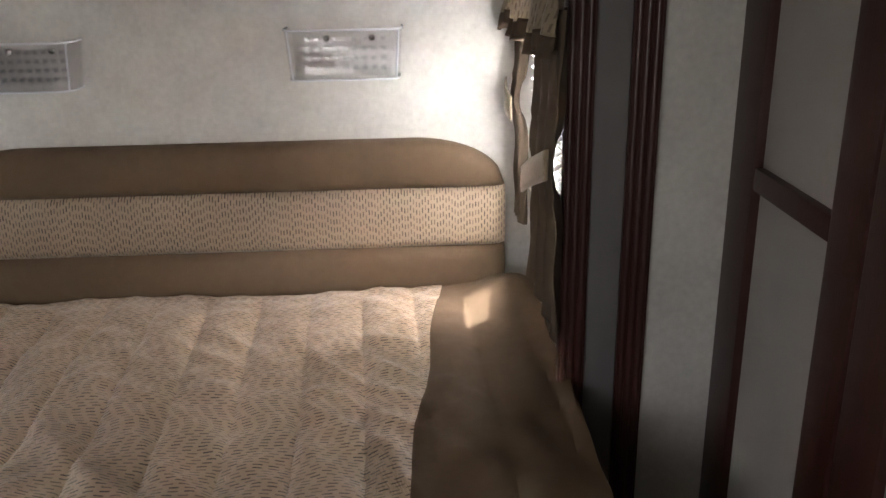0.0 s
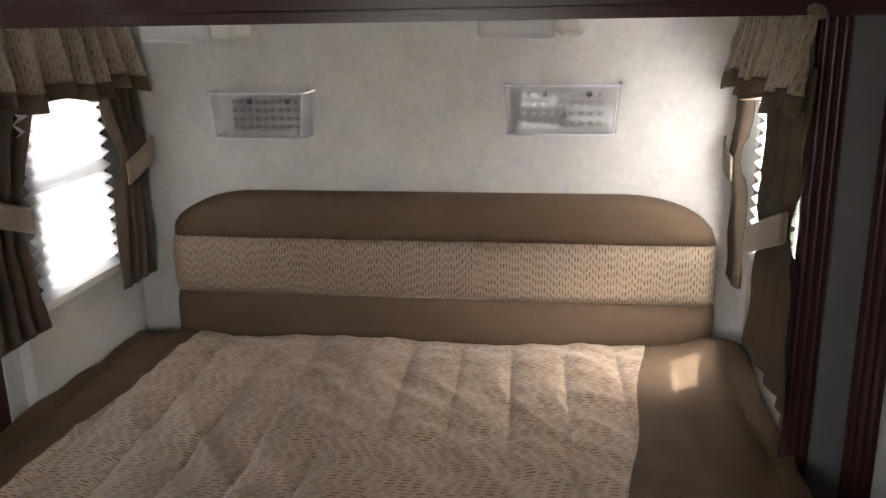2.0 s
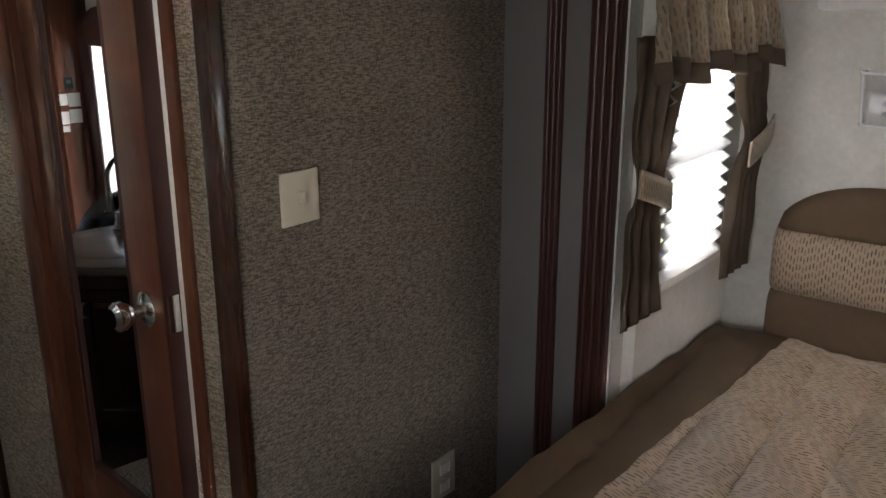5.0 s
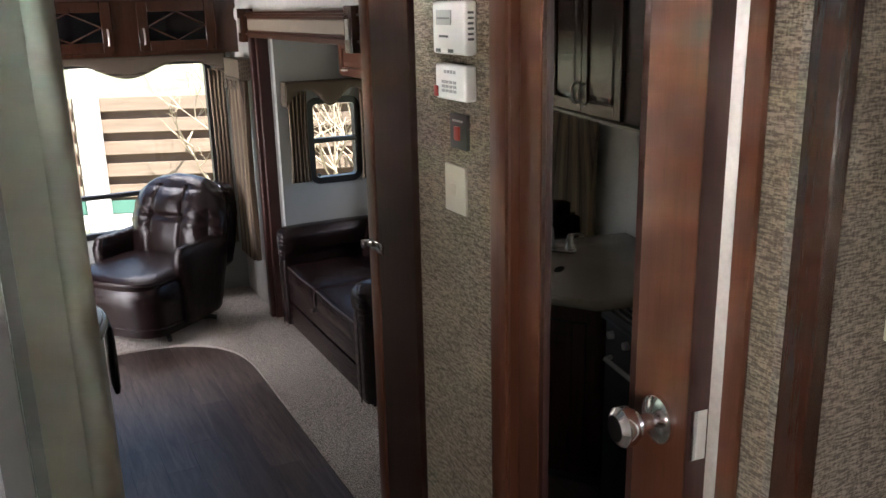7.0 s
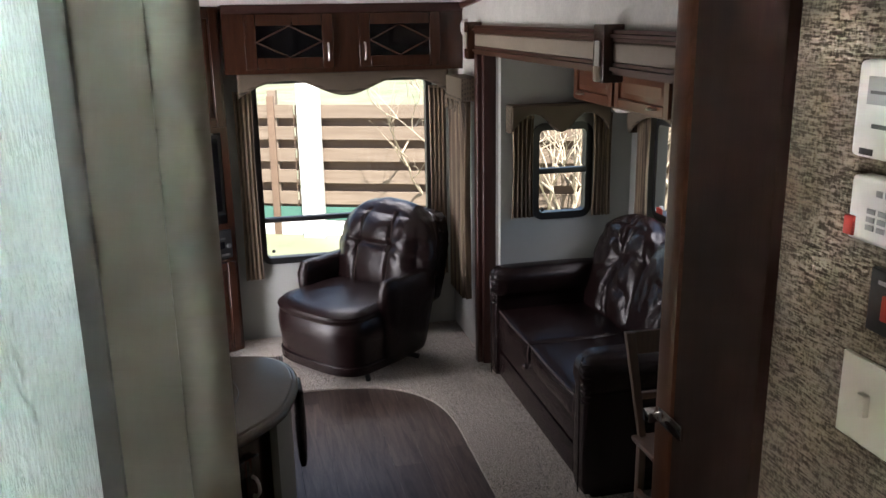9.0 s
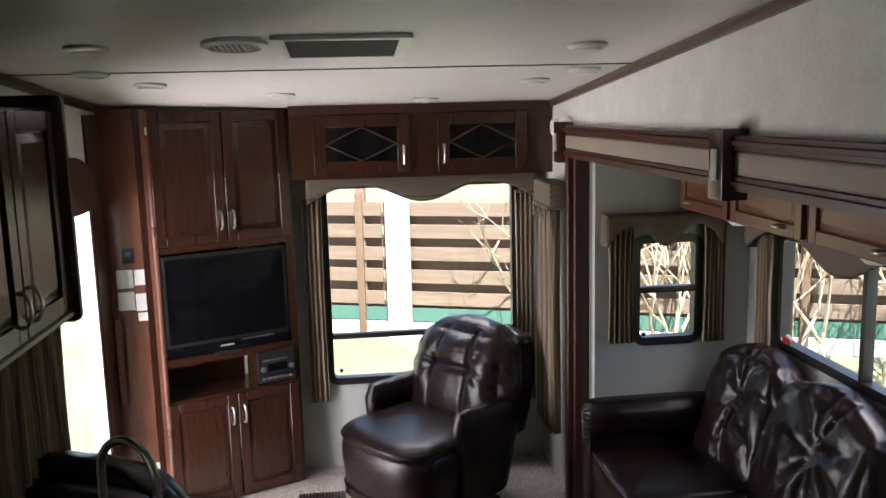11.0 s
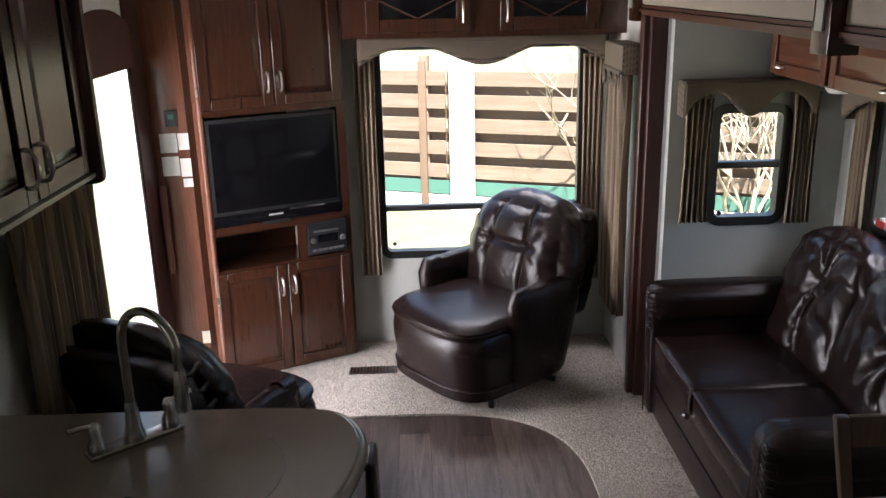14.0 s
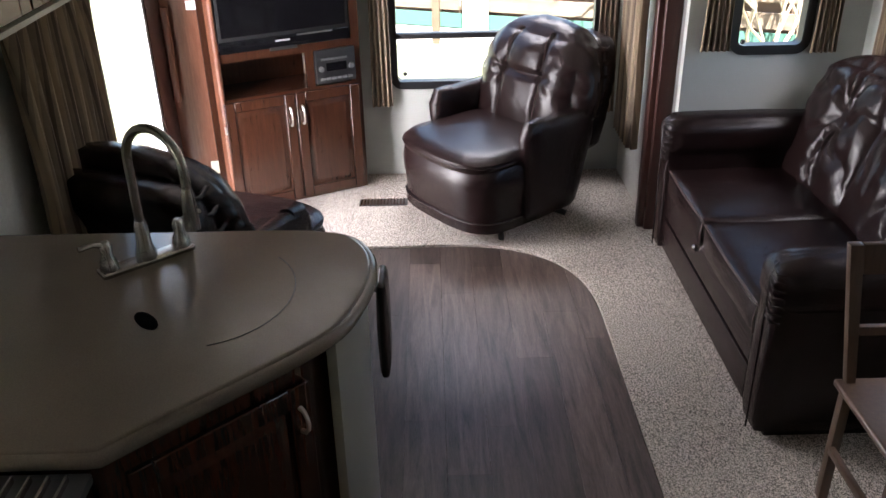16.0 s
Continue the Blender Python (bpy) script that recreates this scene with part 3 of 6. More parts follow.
# ---------------------------------------------------------------- windows
def window(name, axis, at, a0, a1, z0, z1, bar_z=None, bar_a=None, sign=1, label="", rail=0.022, frame_mat=None):
    """A black-framed camper window in the plane axis = at; sign points into the room."""
    fm = frame_mat or M_BLACK
    w = thing(name, label, "window")
    w["kind"] = "structure"
    mp = (lambda a, n, z: (at + sign * n, a, z)) if axis == "x" else (lambda a, n, z: (a, at + sign * n, z))

    def ring(r_out, r_in, n0, n1, rad):
        bm = bmesh.new()
        loops = []
        for grow, n in ((r_out, n1), (r_in, n1), (r_in, n0), (r_out, n0)):
            lo = []
            A0, A1, Z0, Z1, R = a0 - grow, a1 + grow, z0 - grow, z1 + grow, max(0.012, rad + grow)
            for cx, cz, t0 in ((A1 - R, Z1 - R, 0), (A0 + R, Z1 - R, 90), (A0 + R, Z0 + R, 180), (A1 - R, Z0 + R, 270)):
                for k in range(6):
                    t = radians(t0 + 18 * k)
                    lo.append(bm.verts.new(mp(cx + R * math.cos(t), n, cz + R * math.sin(t))))
            loops.append(lo)
        for i in range(4):
            p, q = loops[i], loops[(i + 1) % 4]
            for k in range(24):
                bm.faces.new((p[k], p[(k + 1) % 24], q[(k + 1) % 24], q[k]))
        return bm

    fr = part("window_frame", ring(0.022, -rail, -0.05, 0.012, 0.05), fm, w, "black window frame with rounded corners")
    pane = bmesh.new()
    pane.faces.new([pane.verts.new(mp(a, -0.03, z)) for a, z in ((a0, z0), (a1, z0), (a1, z1), (a0, z1))])
    p = part("pane", pane, M_PANE, w)
    p.visible_shadow = False
    if bar_z is not None:
        c = [mp(a0, -0.04, bar_z - 0.016), mp(a1, 0.008, bar_z + 0.016)]
        part("middle_bar", box(c[0][0], c[1][0], c[0][1], c[1][1], c[0][2], c[1][2], 0.004), fm, w)
    if bar_a is not None:
        for b in bar_a:
            c = [mp(b - 0.016, -0.04, z0), mp(b + 0.016, 0.008, z1)]
            part("upright_bar", box(c[0][0], c[1][0], c[0][1], c[1][1], c[0][2], c[1][2], 0.004), fm, w)
    return w


win_rear = window("window_1", "x", REAR, 0.69, 1.86, 0.57, 1.79, bar_z=0.855, label="wide black-framed rear window with a lower vent pane")
win_end = window("window_2", "x", SLIDE_END, 2.31, 2.65, 0.99, 1.535, bar_z=1.265, label="small black-framed window in the slide-out end")
win_back = window("window_3", "y", SLIDE_BACK, -5.85, -4.56, 1.04, 1.59, bar_a=(-5.17,), sign=-1, label="wide black-framed slide-out window above the sofa")
win_bl = window("window_4", "x", -0.87, 2.145, 2.485, 1.505, 2.055, bar_z=1.78, label="bedroom window behind a white pleated shade")
win_br = window("window_5", "x", 0.87, 2.145, 2.485, 1.505, 2.055, bar_z=1.78, sign=-1, label="bedroom window behind a white pleated shade")
# added window out of view, the opening for the bedroom fill lamp
win_s = window("window_7", "y", SOUTH, -0.595, 0.295, 1.455, 2.095, label="added unseen bedroom side window in the cream wall")
win_k = window("window_6", "y", SOUTH, -3.745, -3.005, 0.985, 1.435, label="kitchen window with white mini blinds")
for w, pos in ((win_rear, (REAR + 0.004, 0.755, 0.64)), (win_end, (SLIDE_END + 0.004, 2.355, 1.03))):
    part("latch", lathe([(0.012, 0), (0.012, 0.006), (0.007, 0.012)], 12, Matrix.Translation(pos) @ Matrix.Rotation(radians(90), 4, "Y")), M_BLACK, w)


# ---------------------------------------------------------------- outside
struct("ground", boxes((-90, 60, -70, 70, -0.95, -0.80)), M_GRASS, "sunlit patchy lawn round the camper")


# ---------------------------------------------------------------- bedroom
def bed():
    b = thing("bed", "queen bed under a beige dashed comforter with brown border", "bed")
    part("base", box(-0.80, 0.84, 0.86, 2.60, DECK, 0.97, 0.02), M_BROWN, b)
    part("mattress", box(-0.83, 0.855, 0.82, 2.61, 0.97, 1.19, 0.05, 4), M_BROWN, b)

    def top(x, y):
        q = 0.016 * abs(math.sin(math.pi * (x + 0.02 * math.sin(3 * y)) / 0.135)) ** 0.45
        wr = 0.016 * noise2(x * 3.1, y * 2.3, 1) + 0.022 * (0.5 - abs(noise2(x * 7 + y * 5, y * 4, 7))) + 0.004 * noise2(x * 24, y * 20, 4)
        mound = 0.055 * math.exp(-((x - 0.78) / 0.10) ** 2 - ((y - 2.50) / 0.12) ** 2)
        q *= min(1.0, max(0.15, (2.56 - y) / 0.12))
        return 1.252 + q + wr + mound + 0.02 * max(0.0, y - 2.3)

    def left(y):
        return -0.66 + 0.04 * (y - 2.6)

    def right(y):
        return 0.60 + 0.10 * (y - 2.6) + 0.006 * math.sin(y * 13)

    def fc(u, v):
        y = 0.80 + v * (2.60 - 0.80)
        x = left(y) + u * (right(y) - left(y))
        z = top(x, y) + 0.012
        if v > 0.985:
            z -= 0.02
        return (x, y, z)

    part("comforter_panel", sheet(fc, 220, 220), M_DASH_BED, b, "beige quilted panel with short brown dashes")
    for side, nm in ((-1, "left"), (1, "right")):
        def fb(u, v, side=side):
            y = 0.80 + v * (2.61 - 0.80)
            e = left(y) if side < 0 else right(y)
            far = -0.868 if side < 0 else 0.866
            d = 0.02 + abs(far - e)
            s = -0.02 + u * (d + 0.26 - 0.0)
            x = e + side * min(s, d - 0.03)
            z = top(x, y) + 0.006 + 0.006 * math.sin(max(0, s) * 40) * (s < d) * 0.3
            if s > d - 0.03:
                k = s - (d - 0.03)
                z -= k
                x += side * 0.004 * math.sin(k * 30)
            if v > 0.99:
                z -= 0.015
            return (x, y, z)
        part("comforter_border", sheet(fb, 40, 110), M_BROWN, b, "plain brown linen border")
    def ff(u, v):
        x = -0.83 + u * 1.68
        return (x, 0.80 - 0.02 - 0.012 * math.sin(x * 17) * v, 1.23 - 0.45 * v)
    part("comforter_drop", sheet(ff, 60, 8), M_BROWN, b)
    return b


bed()


def headboard():
    h = thing("headboard", "upholstered brown headboard with a dashed beige band", "headboard")
    x0, x1, yf, yb = -0.74, 0.782, 2.585, 2.648

    def puffed(z0, z1, round_top, n=60):
        def f(u, v):
            x = x0 + u * (x1 - x0)
            top = z1
            if round_top:
                r = 0.25
                for e, s in ((x0, 1), (x1, -1)):
                    d = (x - e) * s
                    if d < r:
                        top = min(top, z0 + (z1 - z0) * math.sqrt(max(0.0, 1 - ((r - d) / r) ** 2)))
            z = z0 + v * (top - z0)
            ed = min(v, 1 - v) * (top - z0)
            eu = min(u, 1 - u) * (x1 - x0)
            y = yf + 0.022 * math.exp(-ed / 0.012) + 0.02 * math.exp(-eu / 0.012) + 0.003 * noise2(x * 6, z * 10)
            return (x, y, z)
        bm = sheet(f, 90, 18)
        # close it back to the wall
        edges = [e for e in bm.edges if e.is_boundary]
        r = bmesh.ops.extrude_edge_only(bm, edges=edges)
        for v in r["geom"]:
            if isinstance(v, bmesh.types.BMVert):
                v.co.y = yb
        return bm

    part("top_pad", puffed(1.555, 1.685, True), M_BROWN, h, "plain brown linen pad with rounded corners")
    part("middle_band", puffed(1.388, 1.555, False), M_DASH_HEAD, h, "beige band with short upright brown dashes")
    part("lower_pad", puffed(1.19, 1.388, False), M_BROWN, h, "plain brown linen pad")
    return h


headboard()


def basket(x0, x1, z0, z1):
    """A clear plastic bin on the wall with a pierced back and two screws."""
    b = thing("wall_basket", "clear plastic wall basket with pierced sides", "basket", "baskets over the bed")
    yw, d, r = 2.647, 0.095, 0.035
    def outline(top):
        t = 0.010 * top
        pts = [(x0 - t, yw)]
        for cx, a0 in ((x0 + r, 180), (x1 - r, 270)):
            for k in range(8):
                a = radians(a0 + 90 * k / 7)
                pts.append((cx + (r + t) * math.cos(a), yw - d + r + (r + t) * math.sin(a)))
        pts.append((x1 + t, yw))
        return pts
    bm = bmesh.new()
    lo, hi = [bm.verts.new((x, y, z0)) for x, y in outline(0)], [bm.verts.new((x, y, z1)) for x, y in outline(1)]
    for k in range(len(lo) - 1):
        bm.faces.new((lo[k], lo[k + 1], hi[k + 1], hi[k]))
    bm.faces.new(lo)
    thicken(part("bin", bm, M_CLEAR, b), 0.003)
    part("rim", tube([(x, y, z1) for x, y in outline(1)], 0.0035, 6), M_ACRYL_EDGE, b)
    part("foot_edge", tube([(x, y, z0) for x, y in outline(0)], 0.003, 6), M_ACRYL_EDGE, b)
    part("back", box(x0 + 0.006, x1 - 0.006, yw - 0.012, yw - 0.009, z0 + 0.004, z1 - 0.006, 0.001), M_CLEAR, b)
    # rows of small square openings, their moulded edges catching light
    for i in range(9):
        for j in range(4):
            x, z = x0 + 0.04 + (x1 - x0 - 0.08) * i / 8, z0 + 0.02 + (z1 - z0 - 0.05) * j / 3
            part("pierced_square", boxes((x - 0.006, x + 0.006, yw - 0.015, yw - 0.0125, z - 0.005, z + 0.005)), M_CLEAR_GRID, b)
    part("corner_glint", tube([(x0 + 0.008, yw - d + 0.012, z0), (x0 - 0.001, yw - d + 0.010, z1)], 0.003, 6), M_ACRYL_EDGE, b)
    part("corner_glint", tube([(x1 - 0.008, yw - d + 0.012, z0), (x1 + 0.001, yw - d + 0.010, z1)], 0.003, 6), M_ACRYL_EDGE, b)
    for sx in (0.33, 0.75):
        part("screw", lathe([(0.008, 0), (0.008, 0.003), (0.003, 0.005)], 10, Matrix.Translation((x0 + sx * (x1 - x0), yw - 0.013, z1 - 0.028)) @ Matrix.Rotation(radians(90), 4, "X")), M_STEEL, b)
    return b


basket(-0.568, -0.312, 1.845, 1.964)
basket(0.230, 0.506, 1.857, 1.980)


def lamp_lens(x, y):
    l = thing("ceiling_light", "white plastic rectangular ceiling light, switched off", "ceiling light", "bed slide-out lights")
    part("base", box(x - 0.125, x + 0.125, y - 0.07, y + 0.07, 2.155, 2.176, 0.006), M_WHITE, l)
    part("diffuser", box(x - 0.118, x + 0.055, y - 0.064, y + 0.064, 2.105, 2.156, 0.022, 4), M_FROST2, l, "frosted ribbed lens")
    part("switch_end", box(x + 0.058, x + 0.118, y - 0.06, y + 0.06, 2.11, 2.156, 0.016, 3), M_WHITE, l)
    return l


M_FROST2 = translucent("frosted_lens", (0.8, 0.8, 0.79), 0.35, rough=0.3)
lamp_lens(-0.50, 2.36)
lamp_lens(0.30, 2.36)


def shade(xw, sign):
    """Pleated shade standing off the glass, its folds showing at the edge."""
    s = thing("pleated_shade", "white pleated window shade lowered over the glass", "window shade", "bedroom shades")
    y0, y1, z0, z1, n = 2.12, 2.475, 1.515 if sign > 0 else 1.60, 2.09, 17
    x = xw + sign * 0.022

    def f(u, v):
        k = v * n * 2
        tri = abs((k % 2) - 1)
        return (x + sign * 0.018 * tri, y0 + u * (y1 - y0) + (0.012 * tri if u > 0.99 else 0), z0 + v * (z1 - z0))
    part("pleats", sheet(f, 1, n * 2), M_SHADE, s)
    part("bottom_rail", box(x - 0.012, x + sign * 0.02, y0, y1 + 0.01, z0 - 0.022, z0, 0.004), M_WHITE, s)
    part("head_rail", box(x - 0.012, x + sign * 0.022, y0, y1 + 0.01, z1, z1 + 0.025, 0.004), M_WHITE, s)
    return s


shade(-0.87, 1)
shade(0.87, -1)


def side_curtain(xw, sign, y_out, y_in, z_top, z_tie, z_bot, group, proud=0.030, waist=0.45):
    """A tied-back curtain panel; y_out is where it hangs, y_in where it reaches over the glass at the top."""
    c = thing("curtain", "brown cloth curtain tied back with a dashed band", "curtain", group)

    def f(u, v):
        z = z_top + v * (z_bot - z_top)
        tie = (z_tie - z_top) / (z_bot - z_top)
        if v < tie:
            s = (v / tie) ** 1.6
            w0, w1 = y_in, y_out + waist * (y_in - y_out)
            inner = w0 + (w1 - w0) * s
        else:
            s = ((v - tie) / (1 - tie)) ** 0.7
            w1 = y_out + waist * (y_in - y_out)
            inner = w1 + 0.25 * (y_in - y_out) * s
        y = y_out + u * (inner - y_out)
        amp = 0.012 if abs(v - tie) > 0.08 else 0.006
        x = xw + sign * (proud + 0.018 * math.exp(-((v - tie) / 0.1) ** 2) + amp * math.sin(u * 22 + 1.5 * math.sin(v * 3)) + 0.004 * noise2(u * 5, v * 7))
        return (x, y, z + 0.006 * math.sin(u * 22) * (v > 0.98))
    thicken(part("panel", sheet(f, 44, 40), M_BROWN_DARK, c), 0.003)
    yt = y_out + waist * (y_in - y_out)
    a, b_ = (min(y_out, yt) - 0.015, max(y_out, yt) + 0.015)

    def g(u, v):
        y = a + u * (b_ - a)
        lean = 0.05 * (y - y_out) * (1 if y_in > y_out else -1)
        return (xw + sign * (proud + 0.034 + 0.008 * math.sin(u * math.pi)), y, z_tie + 0.04 - 0.06 * v - lean * 7)
    thicken(part("tie_band", sheet(g, 12, 4), M_DASH_VAL, c, "beige tie-back with brown dashes"), 0.006)
    return c


def valance(xw, sign, y0, y1, z0, z1):
    v_ = thing("valance", "gathered beige dashed valance with brown hem", "valance", "bedroom valances")

    def f(u, v):
        y = y0 + u * (y1 - y0)
        flare = 0.35 + 0.65 * v
        x = xw + sign * (0.05 + 0.035 * flare + (0.010 + 0.016 * v) * math.sin(u * 46 + 1.2 * math.sin(u * 9)) + 0.006 * noise2(u * 30, v * 4))
        y += (u - 0.5) * 0.06 * v
        return (x, y, z1 + v * (z0 - z1) + 0.012 * math.sin(u * 17) * v)
    bm = sheet(lambda u, v: f(u, v * 0.78), 160, 14)
    thicken(part("gathered_cloth", bm, M_DASH_VAL, v_), 0.003)
    thicken(part("hem", sheet(lambda u, v: f(u, 0.78 + 0.22 * v), 160, 4), M_BROWN_DARK, v_, "plain brown hem"), 0.003)
    part("rod_pocket", tube([(xw + sign * (0.06 + 0.01 * math.sin(k * 2.4)), y0 + (y1 - y0) * k / 40, z1 + 0.004 * math.sin(k * 1.7)) for k in range(41)], 0.012, 8), M_DASH_VAL, v_)
    return v_


for xw, sg in ((-0.87, 1), (0.87, -1)):
    if sg > 0:
        side_curtain(xw, sg, 1.945, 2.22, 2.06, 1.765, 1.45, "bedroom curtains")
        side_curtain(xw, sg, 2.62, 2.44, 2.06, 1.80, 1.44, "bedroom curtains", proud=0.055, waist=0.7)
    else:
        side_curtain(xw, sg, 1.945, 2.31, 2.06, 1.765, 1.40, "bedroom curtains", proud=0.055, waist=0.85)
        side_curtain(xw, sg, 2.62, 2.52, 2.06, 1.80, 1.47, "bedroom curtains", proud=0.050, waist=0.8)
    valance(xw, sg, 1.95, 2.60, 1.975, 2.155)


def casing():
    """Mouldings round the bed slide-out opening: two dark fluted strips with grey boards between."""
    for rows in (((-1.20, -1.085, M_GREY_BOARD, 0.010), (-1.085, -1.04, M_TRIM_DARK, 0.03), (-1.04, -0.975, M_GREY_BOARD, 0.012), (-0.975, -0.905, M_TRIM_DARK, 0.04)),
                 ((0.828, 0.884, M_TRIM_DARK, 0.04), (0.884, 0.955, M_GREY_BOARD, 0.012), (0.955, 1.015, M_TRIM_DARK, 0.03))):
        for x0, x1, m, d in rows:
            if m is M_GREY_BOARD:
                struct("trim_board", box(x0, x1, NORTH - d, NORTH - 0.001, DECK, 2.148, 0.003), m, "flat grey board in the slide-out surround")
            else:
                bm = boxes((x0, x1, NORTH - d * 0.6, NORTH - 0.001, DECK, 2.148))
                w = x1 - x0
                for k in range(3):
                    c = x0 + w * (0.2 + 0.3 * k)
                    t = tube([(c, NORTH - d * 0.6 + w * 0.05, DECK), (c, NORTH - d * 0.6 + w * 0.05, 2.148)], w * 0.14, 10)
                    me = bpy.data.meshes.new("tmp")
                    t.to_mesh(me)
                    bm.from_mesh(me)
                    t.free()
                    bpy.data.meshes.remove(me)
                struct("trim_moulding", bm, m, "dark fluted wood moulding round the slide-out")
    bm = boxes((-1.20, 1.05, NORTH - 0.045, NORTH - 0.001, 2.150, 2.30))
    for k, z in enumerate((2.164, 2.205, 2.245, 2.285)):
        bx(bm, -1.20, 1.05, NORTH - 0.062 + 0.008 * (k % 2), NORTH - 0.045, z - 0.008, z + 0.008)
    struct("trim_header", bm, M_TRIM_DARK_X, "dark stepped wood header over the bed slide-out")


casing()


def plate(name, label, cat, m, w, h, material, toggle=True):
    """A wall plate in its own xz plane, facing -y before the pose m."""
    p = thing(name, label, cat, at=m)
    part("plate", box(-w / 2, w / 2, -0.006, 0, -h / 2, h / 2, 0.002), material, p)
    if toggle:
        part("toggle", box(-0.006, 0.006, -0.014, -0.006, -0.012, 0.012, 0.002), material, p)
    return p


plate("light_switch", "ivory toggle switch on dark woven wallcovering", "light switch", pose(-1.2025, 1.393, 1.797, 0, 0, 90), 0.088, 0.096, M_IVORY)
o = plate("power_outlet", "ivory power outlet on dark woven wallcovering", "outlet", pose(-1.2025, 1.80, 1.04, 0, 0, 90), 0.085, 0.11, M_IVORY, False)
for dz in (-0.024, 0.024):
    part("socket", box(-0.017, 0.017, -0.009, -0.006, dz - 0.014, dz + 0.014, 0.004), M_WHITE, o)


def wardrobe():
    w = thing("wardrobe", "dark framed wardrobe with pale panel doors", "wardrobe")
    part("body", box(1.202, 1.49, 0.70, 2.025, DECK, 2.60), M_WALL_GREY, w)
    for y0, y1 in ((1.50, 2.02), (0.97, 1.49), (0.71, 0.96)):
        d = part("door", boxes((1.186, 1.201, y0 + 0.06, y1 - 0.06, 0.72, 2.50)), M_PANEL_PALE, w, "pale grey panel")
        for n, r in (("stile", (1.167, 1.200, y0, y0 + 0.10, 0.65, 2.56)), ("stile", (1.167, 1.200, y1 - 0.115, y1, 0.65, 2.56)),
                     ("rail", (1.169, 1.198, y0 + 0.10, y1 - 0.115, 1.725, 1.77)), ("rail", (1.169, 1.198, y0 + 0.10, y1 - 0.115, 0.65, 0.74)), ("rail", (1.169, 1.198, y0 + 0.10, y1 - 0.115, 2.47, 2.56))):
            part(n, box(*r, 0.006), M_TRIM_DARK, d)
    return w


wardrobe()


# ---------------------------------------------------------------- hall
def mirror_door():
    """The bathroom door, ajar, with a tall mirror."""
    d = thing("bathroom_door", "cherry wood bathroom door with tall mirror, ajar", "door", at=pose(-1.825, HALL + 0.012, 0, 0, 0, -5.4))
    w, t = 0.475, 0.035
    for n, r in (("stile", (0, 0.075, 0, t, DECK + 0.02, 2.48)), ("stile", (w - 0.115, w, 0, t, DECK + 0.02, 2.48)), ("rail", (0.075, w - 0.115, 0, t, DECK + 0.02, 1.13)), ("rail", (0.075, w - 0.115, 0, t, 2.38, 2.48))):
        part(n, box(*r, 0.004), M_WOOD_LIGHT, d)
    part("mirror", boxes((0.078, w - 0.118, 0.008, 0.014, 1.132, 2.378)), M_MIRROR, d, "tall silvered mirror")
    bm = boxes((0.076, 0.09, 0.002, 0.016, 1.13, 2.38), (w - 0.13, w - 0.116, 0.002, 0.016, 1.13, 2.38), (0.09, w - 0.13, 0.002, 0.016, 1.13, 1.145), (0.09, w - 0.13, 0.002, 0.016, 2.365, 2.38))
    part("mirror_edging", bm, M_TRIM_DARK, d, "dark beaded mirror edging")
    k = part("door_knob", lathe([(0.033, 0), (0.033, 0.006), (0.026, 0.010), (0.012, 0.014), (0.011, 0.03), (0.020, 0.038), (0.027, 0.05), (0.027, 0.062), (0.018, 0.07)], 24, Matrix.Translation((w - 0.055, 0, 1.595)) @ Matrix.Rotation(radians(90), 4, "X")), M_CHROME, d, "polished chrome knob")
    part("latch_edge", boxes((w, w + 0.0015, 0.001, t - 0.001, DECK + 0.02, 2.48)), M_TRIM_DARK, d, "dark door edge")
    part("latch_plate", box(w + 0.001, w + 0.004, 0.006, 0.030, 1.56, 1.63), M_CHROME, d)
    return d


mirror_door()
for n, r in (("trim_casing", (-1.885, -1.832, HALL - 0.012, HALL - 0.001, DECK, 2.55)), ("trim_casing", (-1.317, -1.288, HALL - 0.012, HALL - 0.001, DECK, 2.55)), ("trim_casing", (-1.832, -1.288, HALL - 0.012, HALL - 0.001, 2.552, 2.60))):
    struct(n, box(*r, 0.004), M_WOOD_LIGHT, "cherry wood door casing")
struct("trim_jamb", box(-1.832, -1.824, HALL - 0.006, HALL + 0.05, DECK, 2.50), M_WOOD_LIGHT, "bathroom door jamb")
# latch jamb in cream wall colour, standing in for the bright door gap
struct("trim_jamb", box(-1.326, -1.318, HALL - 0.004, HALL + 0.05, DECK, 2.50), M_WALL, "bathroom door jamb")
struct("trim_casing", box(-1.238, -1.197, HALL - 0.006, HALL + 0.022, DECK, 2.66, 0.005), M_WOOD, "cherry wood corner trim at the partition end")
struct("trim_post", box(-2.40, -2.20, HALL - 0.016, HALL + 0.05, 0.0, 2.66, 0.006), M_POST, "dark wood post at the end of the hall wall")
struct("trim_post", box(-2.45, -2.402, HALL - 0.020, HALL + 0.05, 0.0, 2.66, 0.008), M_WOOD_LIGHT, "lighter wood edge strip on the hall post")
s = thing("door_strike", "chrome door catch on the dark hall post", "door catch")
part("plate", box(-2.43, -2.36, HALL - 0.024, HALL - 0.019, 1.585, 1.61, 0.001), M_CHROME, s)
part("bolt", box(-2.44, -2.42, HALL - 0.045, HALL - 0.022, 1.588, 1.606, 0.003), M_CHROME, s)


def bars(parent, rows, material):
    for x0, x1, z0, z1, d in rows:
        part("print", boxes((x0, x1, -d - 0.0008, -d, z0, z1)), material, parent)


